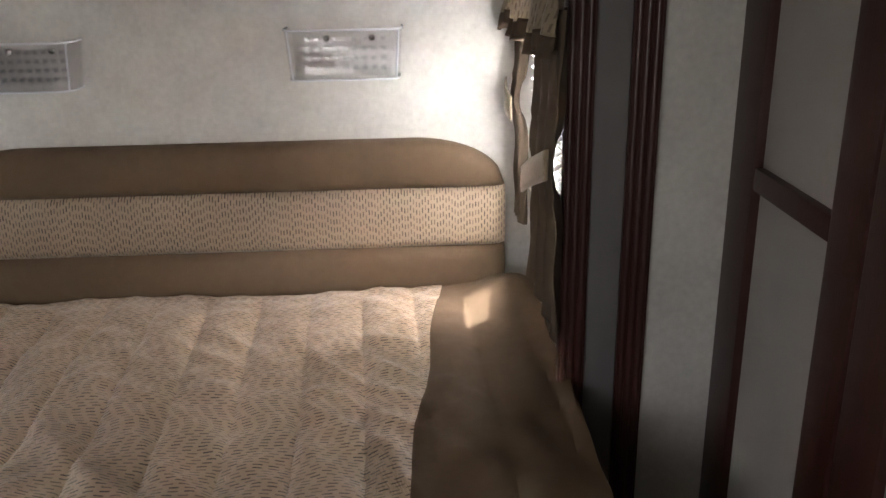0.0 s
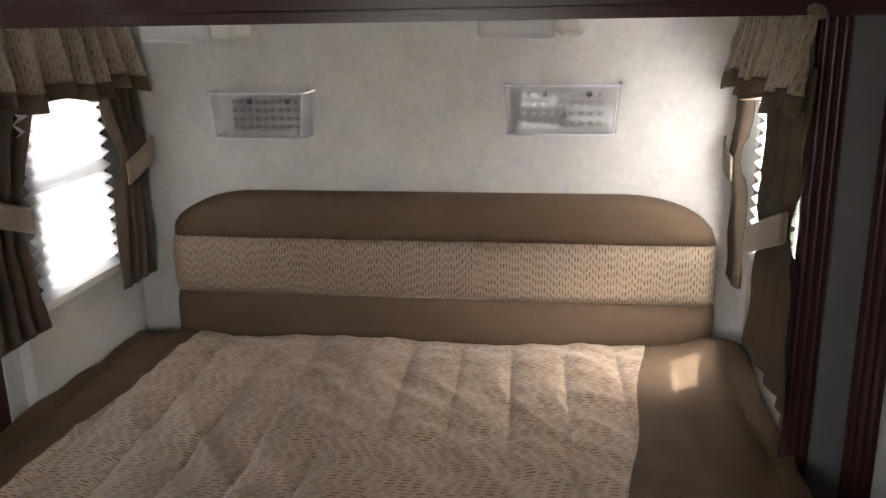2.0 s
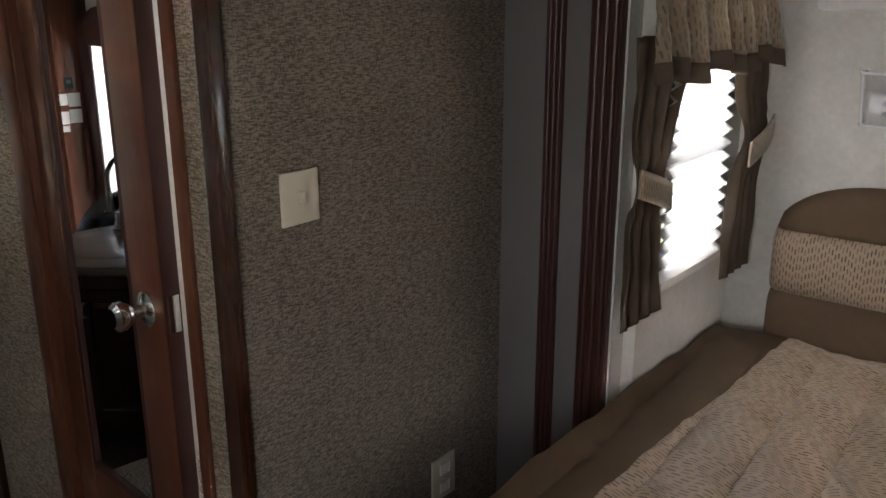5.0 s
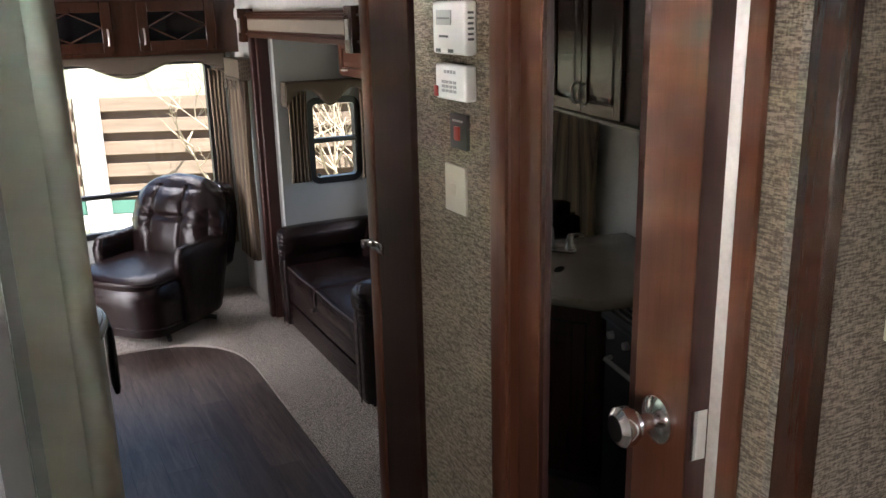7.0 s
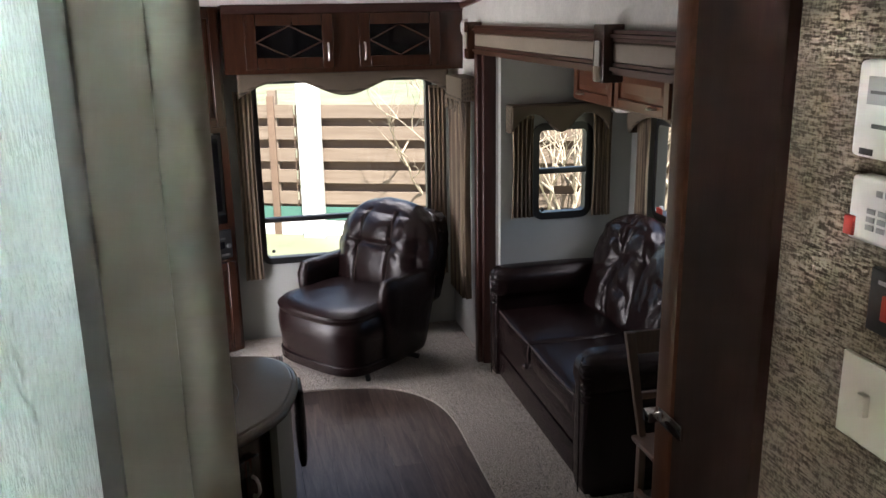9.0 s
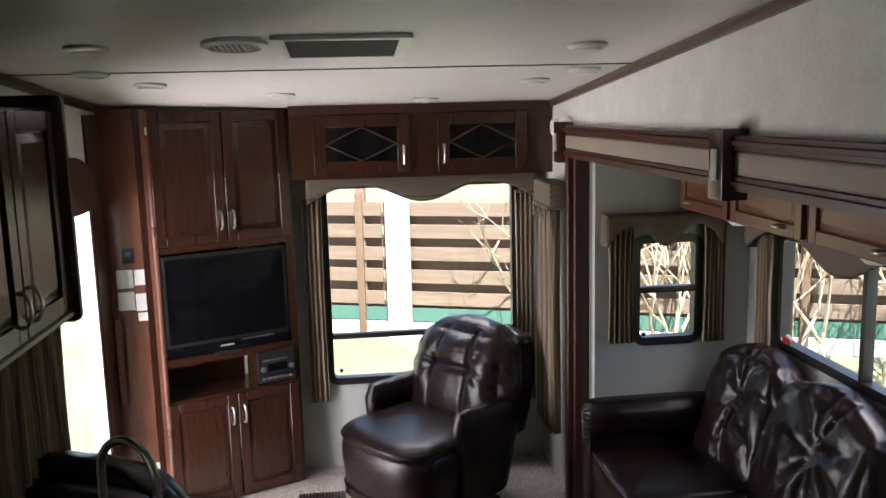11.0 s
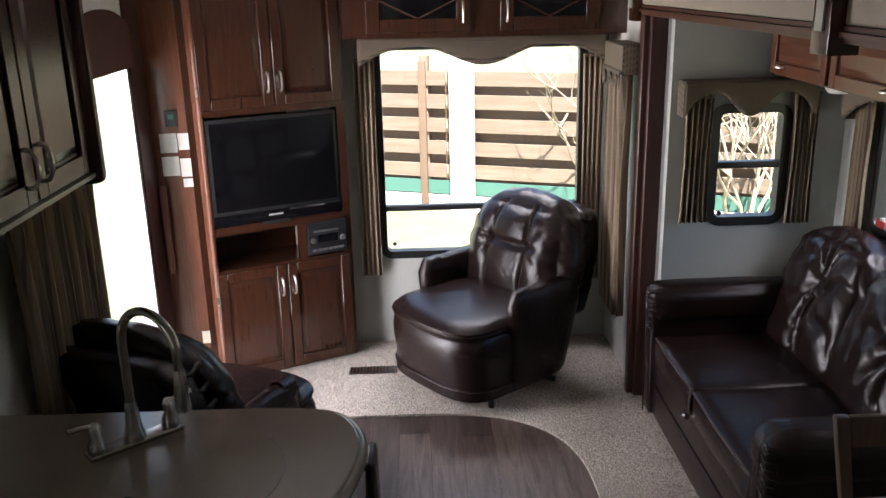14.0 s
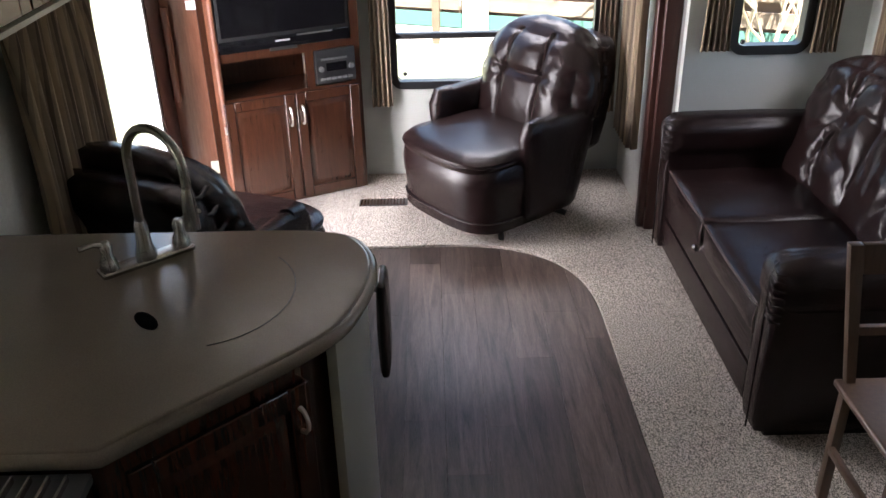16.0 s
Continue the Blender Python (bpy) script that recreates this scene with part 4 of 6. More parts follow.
def hall_controls():
    t = thing("thermostat", "white thermostat with slider on woven wallcovering", "thermostat", at=pose(-2.005, HALL - 0.0005, 2.095))
    part("case", box(-0.064, 0.064, -0.025, 0, -0.046, 0.047, 0.008, 3), M_WHITE, t)
    part("dial_window", boxes((-0.045, 0.012, -0.0262, -0.025, 0.006, 0.032)), M_PRINT_LIGHT, t)
    bars(t, [(-0.04, 0.008, 0.016, 0.019, 0.0264), (-0.035, 0.0, -0.016, -0.012, 0.0256), (-0.048, -0.03, -0.042, -0.036, 0.0256), (0.0, 0.02, -0.042, -0.036, 0.0256)], M_PRINT)
    for k in range(6):
        part("vent_slot", boxes((0.064, 0.0645, -0.02, -0.008, -0.02 + 0.009 * k, -0.016 + 0.009 * k)), M_PRINT, t)
    g = thing("gas_alarm", "white gas alarm with a red button", "gas alarm", at=pose(-2.003, HALL - 0.0005, 2.0))
    part("case", box(-0.058, 0.058, -0.025, 0, -0.032, 0.032, 0.006, 3), M_WHITE, g)
    part("button", box(-0.058, -0.045, -0.029, -0.024, -0.028, -0.008, 0.002), M_RED, g, "red test button")
    bars(g, [(-0.02 + 0.012 * k, -0.012 + 0.012 * k, 0.016, 0.022, 0.0254) for k in range(4)] + [(-0.03 + 0.015 * i, -0.019 + 0.015 * i, -0.018 + 0.008 * j, -0.013 + 0.008 * j, 0.0254) for i in range(4) for j in range(3)], M_PRINT_LIGHT)
    b = thing("breaker_switch", "black rocker switch plate with red rocker", "switch", at=pose(-2.006, HALL - 0.0005, 1.909))
    part("plate", box(-0.033, 0.033, -0.008, 0, -0.033, 0.033, 0.003), M_BLACK, b)
    part("rocker", box(-0.009, 0.009, -0.013, -0.007, -0.016, 0.010, 0.002), M_RED, b, "dark red rocker")
    bars(b, [(-0.02, 0.02, 0.018, 0.022, 0.0083)], M_PRINT_LIGHT)
    plate("light_switch", "ivory toggle switch on tan woven wallcovering", "light switch", pose(-2.026, HALL - 0.0005, 1.797), 0.082, 0.092, M_IVORY)


hall_controls()


def shower():
    s = thing("shower_enclosure", "corner shower with frosted rain-glass panels and metal frame", "shower")
    part("front_glass", box(-1.776, -1.770, SOUTH + 0.002, 0.412, DECK + 0.12, 2.40), M_FROST, s, "frosted rain-glass panel")
    part("side_glass", box(-2.315, -1.79, 0.424, 0.430, DECK + 0.12, 2.40), M_FROST_TEAL, s, "frosted rain-glass panel")
    part("corner_post", box(-1.792, -1.762, 0.408, 0.444, DECK + 0.05, 2.45, 0.005), M_ALU, s, "grey metal corner post")
    part("wall_post", box(-2.337, -2.312, 0.410, 0.455, DECK + 0.05, 2.45, 0.004), M_ALU, s)
    for z0, z1 in ((DECK + 0.05, DECK + 0.12), (2.40, 2.45)):
        part("rail", box(-1.788, -1.764, SOUTH + 0.002, 0.408, z0, z1, 0.004), M_ALU, s)
        part("rail", box(-2.312, -1.792, 0.418, 0.440, z0, z1, 0.004), M_ALU, s)
    part("tray", box(-2.335, -1.775, SOUTH + 0.002, 0.455, DECK, DECK + 0.05, 0.01), M_WHITE, s)
    part("skylight", box(-2.25, -1.85, -0.30, 0.38, 2.722, 2.728), M_SHADE, s)
    return s


shower()


# ---------------------------------------------------------------- living area: cabinets
def boards(name, rows, material, parent):
    """Each row of bounds as a board of its own."""
    return [part(name, boxes(r), material, parent) for r in rows]


def pull(parent, m, length=0.10, material=None):
    """A bowed metal handle along local z."""
    pts = [(0, 0, -length / 2), (0, -0.016, -length * 0.46), (0, -0.028, -length * 0.25), (0, -0.031, 0), (0, -0.028, length * 0.25), (0, -0.016, length * 0.46), (0, 0, length / 2)]
    h = tube(pts, [0.007, 0.006, 0.0055, 0.006, 0.0055, 0.006, 0.007], 8)
    h.transform(m)
    return part("handle", h, material or M_NICKEL, parent, "brushed nickel pull")


def raised_door(parent, x0, x1, z0, z1, y, material, name="door", rail=0.055, handle=None, T=None):
    """A raised-panel door in the xz plane with its face at y, facing -y, under parent."""
    T = T or Matrix.Identity(4)
    p = bmesh.new()
    a = (x0 + rail - 0.002, x1 - rail + 0.002, z0 + rail - 0.002, z1 - rail + 0.002)
    rings = []
    for ins, dy in ((0, 0.012), (0.008, 0.016), (0.034, 0.004), (0.038, 0.004)):
        rings.append([p.verts.new((x, y + dy, z)) for x, z in ((a[0] + ins, a[2] + ins), (a[1] - ins, a[2] + ins), (a[1] - ins, a[3] - ins), (a[0] + ins, a[3] - ins))])
    for q, r in zip(rings, rings[1:]):
        for k in range(4):
            p.faces.new((q[k], q[(k + 1) % 4], r[(k + 1) % 4], r[k]))
    p.faces.new(rings[-1])
    p.transform(T)
    d = part(name, p, material, parent)
    for n, r in (("stile", (x0, x0 + rail, y, y + 0.02, z0, z1)), ("stile", (x1 - rail, x1, y, y + 0.02, z0, z1)),
                 ("rail", (x0 + rail, x1 - rail, y, y + 0.02, z0, z0 + rail)), ("rail", (x0 + rail, x1 - rail, y, y + 0.02, z1 - rail, z1))):
        part(n, box(*r, 0.003, 1, T), material, d)
    if handle is not None:
        pull(d, T @ Matrix.Translation((handle[0], y, handle[1])))
    return d


def entertainment():
    """Corner cabinet; local x runs along its front, local -y faces the room."""
    e = thing("entertainment_cabinet", "tall cherry wood corner cabinet with television niche", "cabinet", at=pose(-6.6, -0.255, 0, 0, 0, 116.0))
    W, T = 0.855, 2.268
    D = 0.30
    # carcass as boards, leaving the niches open
    boards("frame_board", ((0, 0.075, 0, 0.02, 0, T), (W - 0.05, W, 0, 0.02, 0, T), (0.075, W - 0.05, 0, 0.02, 0, 0.06), (0.075, W - 0.05, 0, 0.02, 0.635, 0.66), (0.075, W - 0.05, 0, 0.02, 0.855, 0.90),
                        (0.075, W - 0.05, 0, 0.02, 1.49, 1.535), (0.075, W - 0.05, 0, 0.02, 2.235, T), (0.54, 0.585, 0, 0.02, 0.66, 0.855), (W - 0.06, W - 0.05, 0, 0.02, 0.66, 0.9), (0.44, 0.48, 0.002, 0.02, 1.535, 2.235), (0.435, 0.475, 0.002, 0.02, 0.06, 0.635)), M_WOOD, e)
    boards("carcass_board", ((0.002, W - 0.002, D, D + 0.01, 0, T), (0.002, 0.014, 0.02, D, 0, T), (W - 0.014, W - 0.002, 0.02, D, 0, T), (0.014, W - 0.014, 0.02, D, 0.64, 0.655), (0.014, W - 0.014, 0.02, D, 0.87, 0.885), (0.014, W - 0.014, 0.02, D, 1.50, 1.515)), M_WOOD, e)
    raised_door(e, 0.07, 0.456, 1.525, 2.245, -0.02, M_WOOD, handle=(0.425, 1.65))
    raised_door(e, 0.464, W - 0.02, 1.525, 2.245, -0.02, M_WOOD, handle=(0.495, 1.65))
    raised_door(e, 0.065, 0.451, 0.03, 0.645, -0.02, M_WOOD, handle=(0.42, 0.52))
    raised_door(e, 0.459, W - 0.025, 0.03, 0.645, -0.02, M_WOOD, handle=(0.49, 0.52))
    for z in (1.62, 0.50, 2.15, 0.12):
        part("hinge", box(0.056, 0.064, -0.022, 0.0, z - 0.02, z + 0.02, 0.002), M_NICKEL, e)
    return e


entertainment()
# angled side panel towards the entry door
sp = thing("cabinet_side_panel", "tall cherry wood side panel beside the entry", "cabinet panel", at=pose(-6.585, -0.437, 0, 0, 0, 98.0))
part("board", box(0.0, 0.245, 0, 0.018, 0, 2.27, 0.003), M_WOOD_PANEL, sp)
part("edge_post", tube([(0.245, 0.012, 0), (0.245, 0.012, 2.25)], 0.016, 12), M_WOOD_PANEL, sp)

struct("trim_casing", box(-6.57, -6.36, SOUTH + 0.001, SOUTH + 0.014, 0, 2.24, 0.003), M_TRIM_DARK, "dark wood casing beside the entry door")


def side_pose(u, z):
    return pose(-6.585, -0.437, 0, 0, 0, 98.0) @ pose(u, -0.001, z)


for u, z, w, h in ((0.080, 1.375, 0.085, 0.10), (0.080, 1.255, 0.085, 0.10), (0.155, 1.38, 0.055, 0.085), (0.155, 1.245, 0.055, 0.095), (0.158, 1.165, 0.05, 0.045)):
    plate("light_switch", "white switch plate on the wooden side panel", "light switch", side_pose(u, z), w, h, M_WHITE, w > 0.06)
p = plate("control_panel", "small black control panel with green display", "control panel", side_pose(0.105, 1.50), 0.06, 0.085, M_BLACK, False)
part("display", boxes((-0.014, 0.014, -0.0068, -0.006, -0.005, 0.02)), M_GREEN, p)
o = plate("power_outlet", "white power outlet low on the wooden side panel", "outlet", side_pose(0.165, 0.30), 0.05, 0.07, M_IVORY, False)
part("socket", box(-0.014, 0.014, -0.009, -0.006, -0.014, 0.014, 0.002), M_IVORY, o)
g = thing("grab_handle", "long wooden grab handle at the entry door", "handle", at=side_pose(0.03, 0.93))
part("bar", box(-0.02, 0.02, -0.055, -0.03, -0.24, 0.24, 0.01, 3), M_WOOD_PANEL, g)
for z in (-0.2, 0.2):
    part("standoff", box(-0.012, 0.012, -0.032, 0, z - 0.015, z + 0.015, 0.003), M_WOOD_LIGHT, g)


def television():
    t = thing("television", "flat black television in the cabinet niche", "television", at=pose(-6.6, -0.255, 0, 0, 0, 116.0))
    part("bezel", box(0.085, 0.795, -0.006, 0.03, 0.915, 1.475, 0.008), M_BLACK, t)
    part("screen", boxes((0.103, 0.777, -0.0085, -0.006, 0.985, 1.455)), M_SCREEN, t, "glossy dark screen")
    part("speaker_bar", box(0.085, 0.795, -0.010, -0.004, 0.905, 0.965, 0.003), M_SCREEN, t)
    part("trim_line", boxes((0.50, 0.70, -0.0122, -0.0105, 0.955, 0.962)), M_NICKEL, t)
    part("logo_bar", boxes((0.38, 0.46, -0.0122, -0.0105, 0.935, 0.945)), M_PRINT_LIGHT, t)
    part("stand", box(0.35, 0.5, -0.01, 0.05, 0.888, 0.91, 0.003), M_BLACK, t)
    return t


television()


def stereo():
    s = thing("car_stereo", "black stereo head unit in the cabinet", "stereo", at=pose(-6.6, -0.255, 0, 0, 0, 116.0))
    part("face", box(0.590, 0.818, -0.018, 0.10, 0.672, 0.858, 0.006), M_BLACK, s)
    part("slot", boxes((0.62, 0.77, -0.0195, -0.018, 0.80, 0.812)), M_PRINT, s)
    part("display", boxes((0.648, 0.765, -0.0195, -0.018, 0.74, 0.785)), M_SCREEN, s)
    for k in range(6):
        part("button", box(0.61 + 0.032 * k, 0.636 + 0.032 * k, -0.022, -0.018, 0.69, 0.705, 0.001), M_PRINT, s)
    for u in (0.618, 0.792):
        part("dial", lathe([(0.016, 0), (0.014, 0.012)], 16, Matrix.Translation((u, -0.018, 0.755)) @ Matrix.Rotation(radians(90), 4, "X")), M_PRINT, s)
    return s


stereo()


def rear_cabinet():
    """Overhead cabinet over the rear window with two lattice-glass doors."""
    c = thing("overhead_cabinet", "cherry wood overhead cabinet with diamond lattice doors", "cabinet")
    xf, y0, y1, z0, z1 = -6.85, 0.53, 2.03, 1.865, 2.262
    boards("carcass_board", ((REAR + 0.002, xf - 0.02, y0, y1, z0, z0 + 0.02), (REAR + 0.002, xf - 0.02, y0, y0 + 0.02, z0 + 0.02, z1 - 0.02), (REAR + 0.002, xf - 0.02, y1 - 0.02, y1, z0 + 0.02, z1 - 0.02), (REAR + 0.002, xf - 0.02, y0, y1, z1 - 0.03, z1 - 0.01), (REAR + 0.002, REAR + 0.01, y0 + 0.02, y1 - 0.02, z0 + 0.02, z1 - 0.03)), M_WOOD, c)
    ds = ((0.66, 1.20), (1.36, 1.88))
    fr = [(xf - 0.02, xf, y0, ds[0][0] + 0.02, z0 - 0.015, z1), (xf - 0.02, xf, ds[0][1] - 0.02, ds[1][0] + 0.02, z0 - 0.015, z1), (xf - 0.02, xf, ds[1][1] - 0.02, y1, z0 - 0.015, z1)]
    for a, b in ds:
        fr += [(xf - 0.02, xf, a + 0.02, b - 0.02, z0 - 0.015, z0 + 0.03), (xf - 0.02, xf, a + 0.02, b - 0.02, z1 - 0.03, z1)]
    boards("face_board", fr, M_WOOD, c)
    part("crown", boxes((xf, xf + 0.02, y0, y1, z1 - 0.03, z1), (xf, xf + 0.012, y0, y1, z1 - 0.05, z1 - 0.03)), M_TRIM_DARK, c)
    for i, (a, b) in enumerate(ds):
        zb, zt, r = z0 + 0.012, z1 - 0.055, 0.07
        d = part("door", boxes((xf + 0.004, xf + 0.008, a + r, b - r, zb + r, zt - r)), M_SCREEN, c, "dark glass door with wooden lattice")
        for n, q in (("stile", (xf, xf + 0.02, a, a + r, zb, zt)), ("stile", (xf, xf + 0.02, b - r, b, zb, zt)), ("rail", (xf, xf + 0.02, a + r, b - r, zb, zb + r)), ("rail", (xf, xf + 0.02, a + r, b - r, zt - r, zt))):
            part(n, box(*q, 0.003, 1), M_WOOD, d)
        cy, cz, hw, hh = (a + b) / 2, (zb + zt) / 2, (b - a) / 2 - r, (zt - zb) / 2 - r
        pts = [(cy - hw, cz), (cy, cz + hh), (cy + hw, cz), (cy, cz - hh)]
        for k in range(4):
            (ya, za), (yb, zb2) = pts[k], pts[(k + 1) % 4]
            part("lattice", tube([(xf + 0.012, ya, za), (xf + 0.012, yb, zb2)], 0.006, 6), M_WOOD, d)
        pull(d, Matrix.Translation((xf + 0.02, (b - 0.035) if i == 0 else (a + 0.035), zb + 0.10)) @ rz(90), 0.10)
    return c


rear_cabinet()


def scallop_valance(name, at, width, z_low, z_top, depth, label):
    """A padded box valance with a scalloped lower edge; local x runs along the wall, -y into the room."""
    v_ = thing(name, label, "valance", "living area valances", at)

    def low(u):
        s = 2 * u - 1
        rise = 0.5 - 0.5 * math.cos(math.pi * min(1.0, abs(s) / 0.52))
        if abs(s) > 0.52:
            rise = math.cos(math.pi / 2 * ((abs(s) - 0.52) / 0.48) ** 1.3)
        return z_low + (z_top - z_low) * 0.68 * rise

    def f(u, v):
        z = z_top + v * (low(u) - z_top)
        bulge = 0.012 * math.sin(math.pi * min(1, v)) ** 0.5
        return (u * width, -depth - bulge, z)
    thicken(part("front", sheet(f, 60, 10), M_DAMASK, v_), 0.008)
    part("top_board", box(0, width, -depth, 0, z_top - 0.01, z_top, 0.002), M_DAMASK, v_)
    for x in (0.0, width):
        part("return", box(x - 0.004, x + 0.004, -depth, 0, low(0.0), z_top - 0.01, 0.002), M_DAMASK, v_)
    return v_


# local x of these poses runs along +y on the rear and slide-end walls
scallop_valance("valance", pose(REAR + 0.004, 0.60, 0, 0, 0, 90), 1.36, 1.695, 1.848, 0.16, "damask valance with scalloped edge over the rear window")
scallop_valance("valance", pose(SLIDE_END + 0.004, 2.125, 0, 0, 0, 90), 0.61, 1.515, 1.675, 0.10, "damask valance with scalloped edge over the small window")
scallop_valance("valance", pose(-6.02, SLIDE_BACK - 0.004, 0), 1.62, 1.50, 1.69, 0.10, "damask valance with scalloped edge over the sofa window")


def drape(at, w0, z0, z1, folds, amp, label, group="living area drapes", material=None):
    """A pleated drape hanging straight; local x along the wall, -y into the room."""
    d = thing("drape", label, "curtain", group, at)

    def f(u, v):
        k = u * folds * 2 * math.pi
        spread = 1.0 - 0.10 * math.sin(math.pi * v)
        return (w0 * (0.5 + (u - 0.5) * spread), -0.05 - amp * math.sin(k + 0.6 * math.sin(v * 2.5)) - 0.004 * noise2(u * 9, v * 3), z1 + v * (z0 - z1))
    thicken(part("cloth", sheet(f, folds * 14, 14), material or M_DRAPE, d), 0.002)
    part("heading", box(0, w0, -0.06, -0.04, z1 - 0.008, z1 + 0.01, 0.003), material or M_DRAPE, d)
    return d


drape(pose(REAR + 0.004, 0.56, 0, 0, 0, 90), 0.12, 0.46, 1.72, 4, 0.012, "narrow brown pleated drape beside the rear window")
drape(pose(REAR + 0.004, 1.85, 0, 0, 0, 90), 0.12, 0.40, 1.72, 4, 0.012, "narrow brown pleated drape beside the rear window")
drape(pose(SLIDE_END + 0.004, 2.145, 0, 0, 0, 90), 0.135, 1.0, 1.60, 5, 0.012, "short brown pleated drape beside the small window")
drape(pose(SLIDE_END + 0.004, 2.655, 0, 0, 0, 90), 0.12, 0.985, 1.60, 5, 0.012, "short brown pleated drape beside the small window")
drape(pose(-5.99, SLIDE_BACK - 0.004, 0), 0.13, 0.97, 1.60, 5, 0.012, "short brown pleated drape beside the sofa window")
# privacy drape gathered on the side wall in the rear corner
drape(pose(-6.76, NORTH - 0.045, 0), 0.35, 0.42, 1.74, 8, 0.030, "long brown pleated drape gathered in the corner")
cv = thing("corner_valance", "padded damask cap over the corner drape", "valance", at=pose(-6.78, NORTH - 0.004, 0))
part("box", box(0, 0.40, -0.13, 0, 1.68, 1.82, 0.012), M_DAMASK, cv)
part("skirt", sheet(lambda u, v: (0.0 + 0.40 * u, -0.135 - 0.006 * math.sin(u * 40), 1.70 - 0.09 * v * (0.6 + 0.4 * math.sin(u * 21))), 40, 4), M_DAMASK, cv)


# ---------------------------------------------------------------- slide-out surround
def slide_header():
    """Long fluted header with square caps, and the jamb post under its end."""
    x0, x1, z0, z1 = -6.47, SLIDE_NEAR, 1.960, 2.125
    struct("trim_slide_face", box(x0 + 0.05, x1, NORTH - 0.045, NORTH - 0.001, z0 + 0.045, z1 - 0.045, 0.012, 3), M_FASCIA, "padded tan fascia over the slide-out")
    for za, zb in ((z0, z0 + 0.045), (z1 - 0.045, z1)):
        bm = bmesh.new()
        for k in range(3):
            z = za + (zb - za) * k / 3
            bx(bm, x0 + 0.05, x1, NORTH - 0.060 + 0.012 * abs(k - 1), NORTH - 0.001, z + 0.001, z + (zb - za) / 3 - 0.001)
        struct("trim_slide_rail", bm, M_WOOD_X, "stepped wood rail along the slide-out fascia")
    for xc in (-6.44, -4.45, -2.80):
        struct("trim_cap", box(xc - 0.05, xc + 0.05, NORTH - 0.085, NORTH - 0.001, z0 - 0.03, z1 + 0.02, 0.006), M_WOOD, "square wooden cap block on the slide-out header")
        struct("trim_cap_inset", box(xc - 0.022, xc + 0.022, NORTH - 0.092, NORTH - 0.085, z0 + 0.03, z1 - 0.04, 0.003), M_PANEL_GREY, "pale inset on the cap block")
    struct("trim_jamb", box(-6.40, -6.335, NORTH - 0.05, NORTH + 0.03, 0.0, z0, 0.012, 3), M_TRIM_DARK, "dark wood slide-out jamb post")
    struct("trim_jamb", box(-6.335, -6.30, NORTH - 0.02, NORTH + 0.06, 0.0, z0, 0.008, 3), M_TRIM_DARK, "dark seal strip inside the jamb")


slide_header()
sd = thing("smoke_alarm", "white round smoke alarm on the side wall", "smoke alarm", at=pose(-6.74, NORTH - 0.0005, 2.11, 90))
part("case", lathe([(0.05, 0), (0.05, 0.02), (0.04, 0.034), (0.015, 0.038)], 24), M_WHITE, sd)


def slide_cabinets():
    for i, (a, b) in enumerate(((-6.10, -5.545), (-5.535, -4.92), (-4.89, -4.28), (-4.27, -3.6))):
        c = thing("overhead_cabinet", "cherry wood overhead cabinet in the slide-out", "cabinet", "slide-out cabinets")
        part("body", box(a, b, 2.52, SLIDE_BACK - 0.006, 1.70, 2.015, 0.003), M_WOOD_X, c)
        d = raised_door(c, a + 0.01, b - 0.01, 1.71, 1.93, 2.50, M_WOOD_LIGHT, rail=0.05)
        pull(d, Matrix.Translation((a + (b - a) * (0.25 if i == 0 else 0.75), 2.50, 1.745)) @ Matrix.Rotation(radians(90), 4, "Y"), 0.06)
    for x in (-5.75, -4.7):
        l = thing("puck_light", "white puck light under the slide-out cabinets", "light", "cabinet lights")
        part("lens", lathe([(0.04, 1.655), (0.055, 1.67), (0.055, 1.699)], 20, Matrix.Translation((x, 2.66, 0))), M_WHITE, l)


slide_cabinets()
rt = thing("window_tag", "small red plastic tag in the sofa window corner", "tag")
part("tag", box(-5.80, -5.73, SLIDE_BACK - 0.016, SLIDE_BACK - 0.012, 1.062, 1.095, 0.001), M_RED, rt)
part("clip", box(-5.775, -5.755, SLIDE_BACK - 0.0125, SLIDE_BACK + 0.004, 1.085, 1.105, 0.001), M_PRINT_LIGHT, rt)


# ---------------------------------------------------------------- leather furniture
def cushion(x0, x1, y0, y1, z0, z1, puff=0.03, nz=0.0, seed=0.0, n=10, r=0.35):
    """A soft block: rounded, bulging, with a little unevenness."""
    bm = bmesh.new()
    bmesh.ops.create_cube(bm, size=2)
    bmesh.ops.subdivide_edges(bm, edges=bm.edges[:], cuts=n, use_grid_fill=True)
    c = Vector(((x0 + x1) / 2, (y0 + y1) / 2, (z0 + z1) / 2))
    h = Vector(((x1 - x0) / 2, (y1 - y0) / 2, (z1 - z0) / 2))
    m = min(h)
    for v in bm.verts:
        p = v.co.copy()
        q = Vector((p.x * h.x, p.y * h.y, p.z * h.z))
        core = Vector([max(-(hh - r * m), min(hh - r * m, cc)) for cc, hh in zip(q, h)])
        d = q - core
        if d.length > 1e-9:
            q = core + d.normalized() * r * m
        bul = [(1 - p.y**2) * (1 - p.z**2), (1 - p.x**2) * (1 - p.z**2), (1 - p.x**2) * (1 - p.y**2)]
        for k in range(3):
            if abs(p[k]) > 0.999:
                q[k] += math.copysign(puff * bul[k], p[k])
        if nz:
            w = nz * noise.noise(Vector((q.x * 7 + seed, q.y * 7, q.z * 7)))
            q += v.co.normalized() * w
        v.co = c + q
    return bm


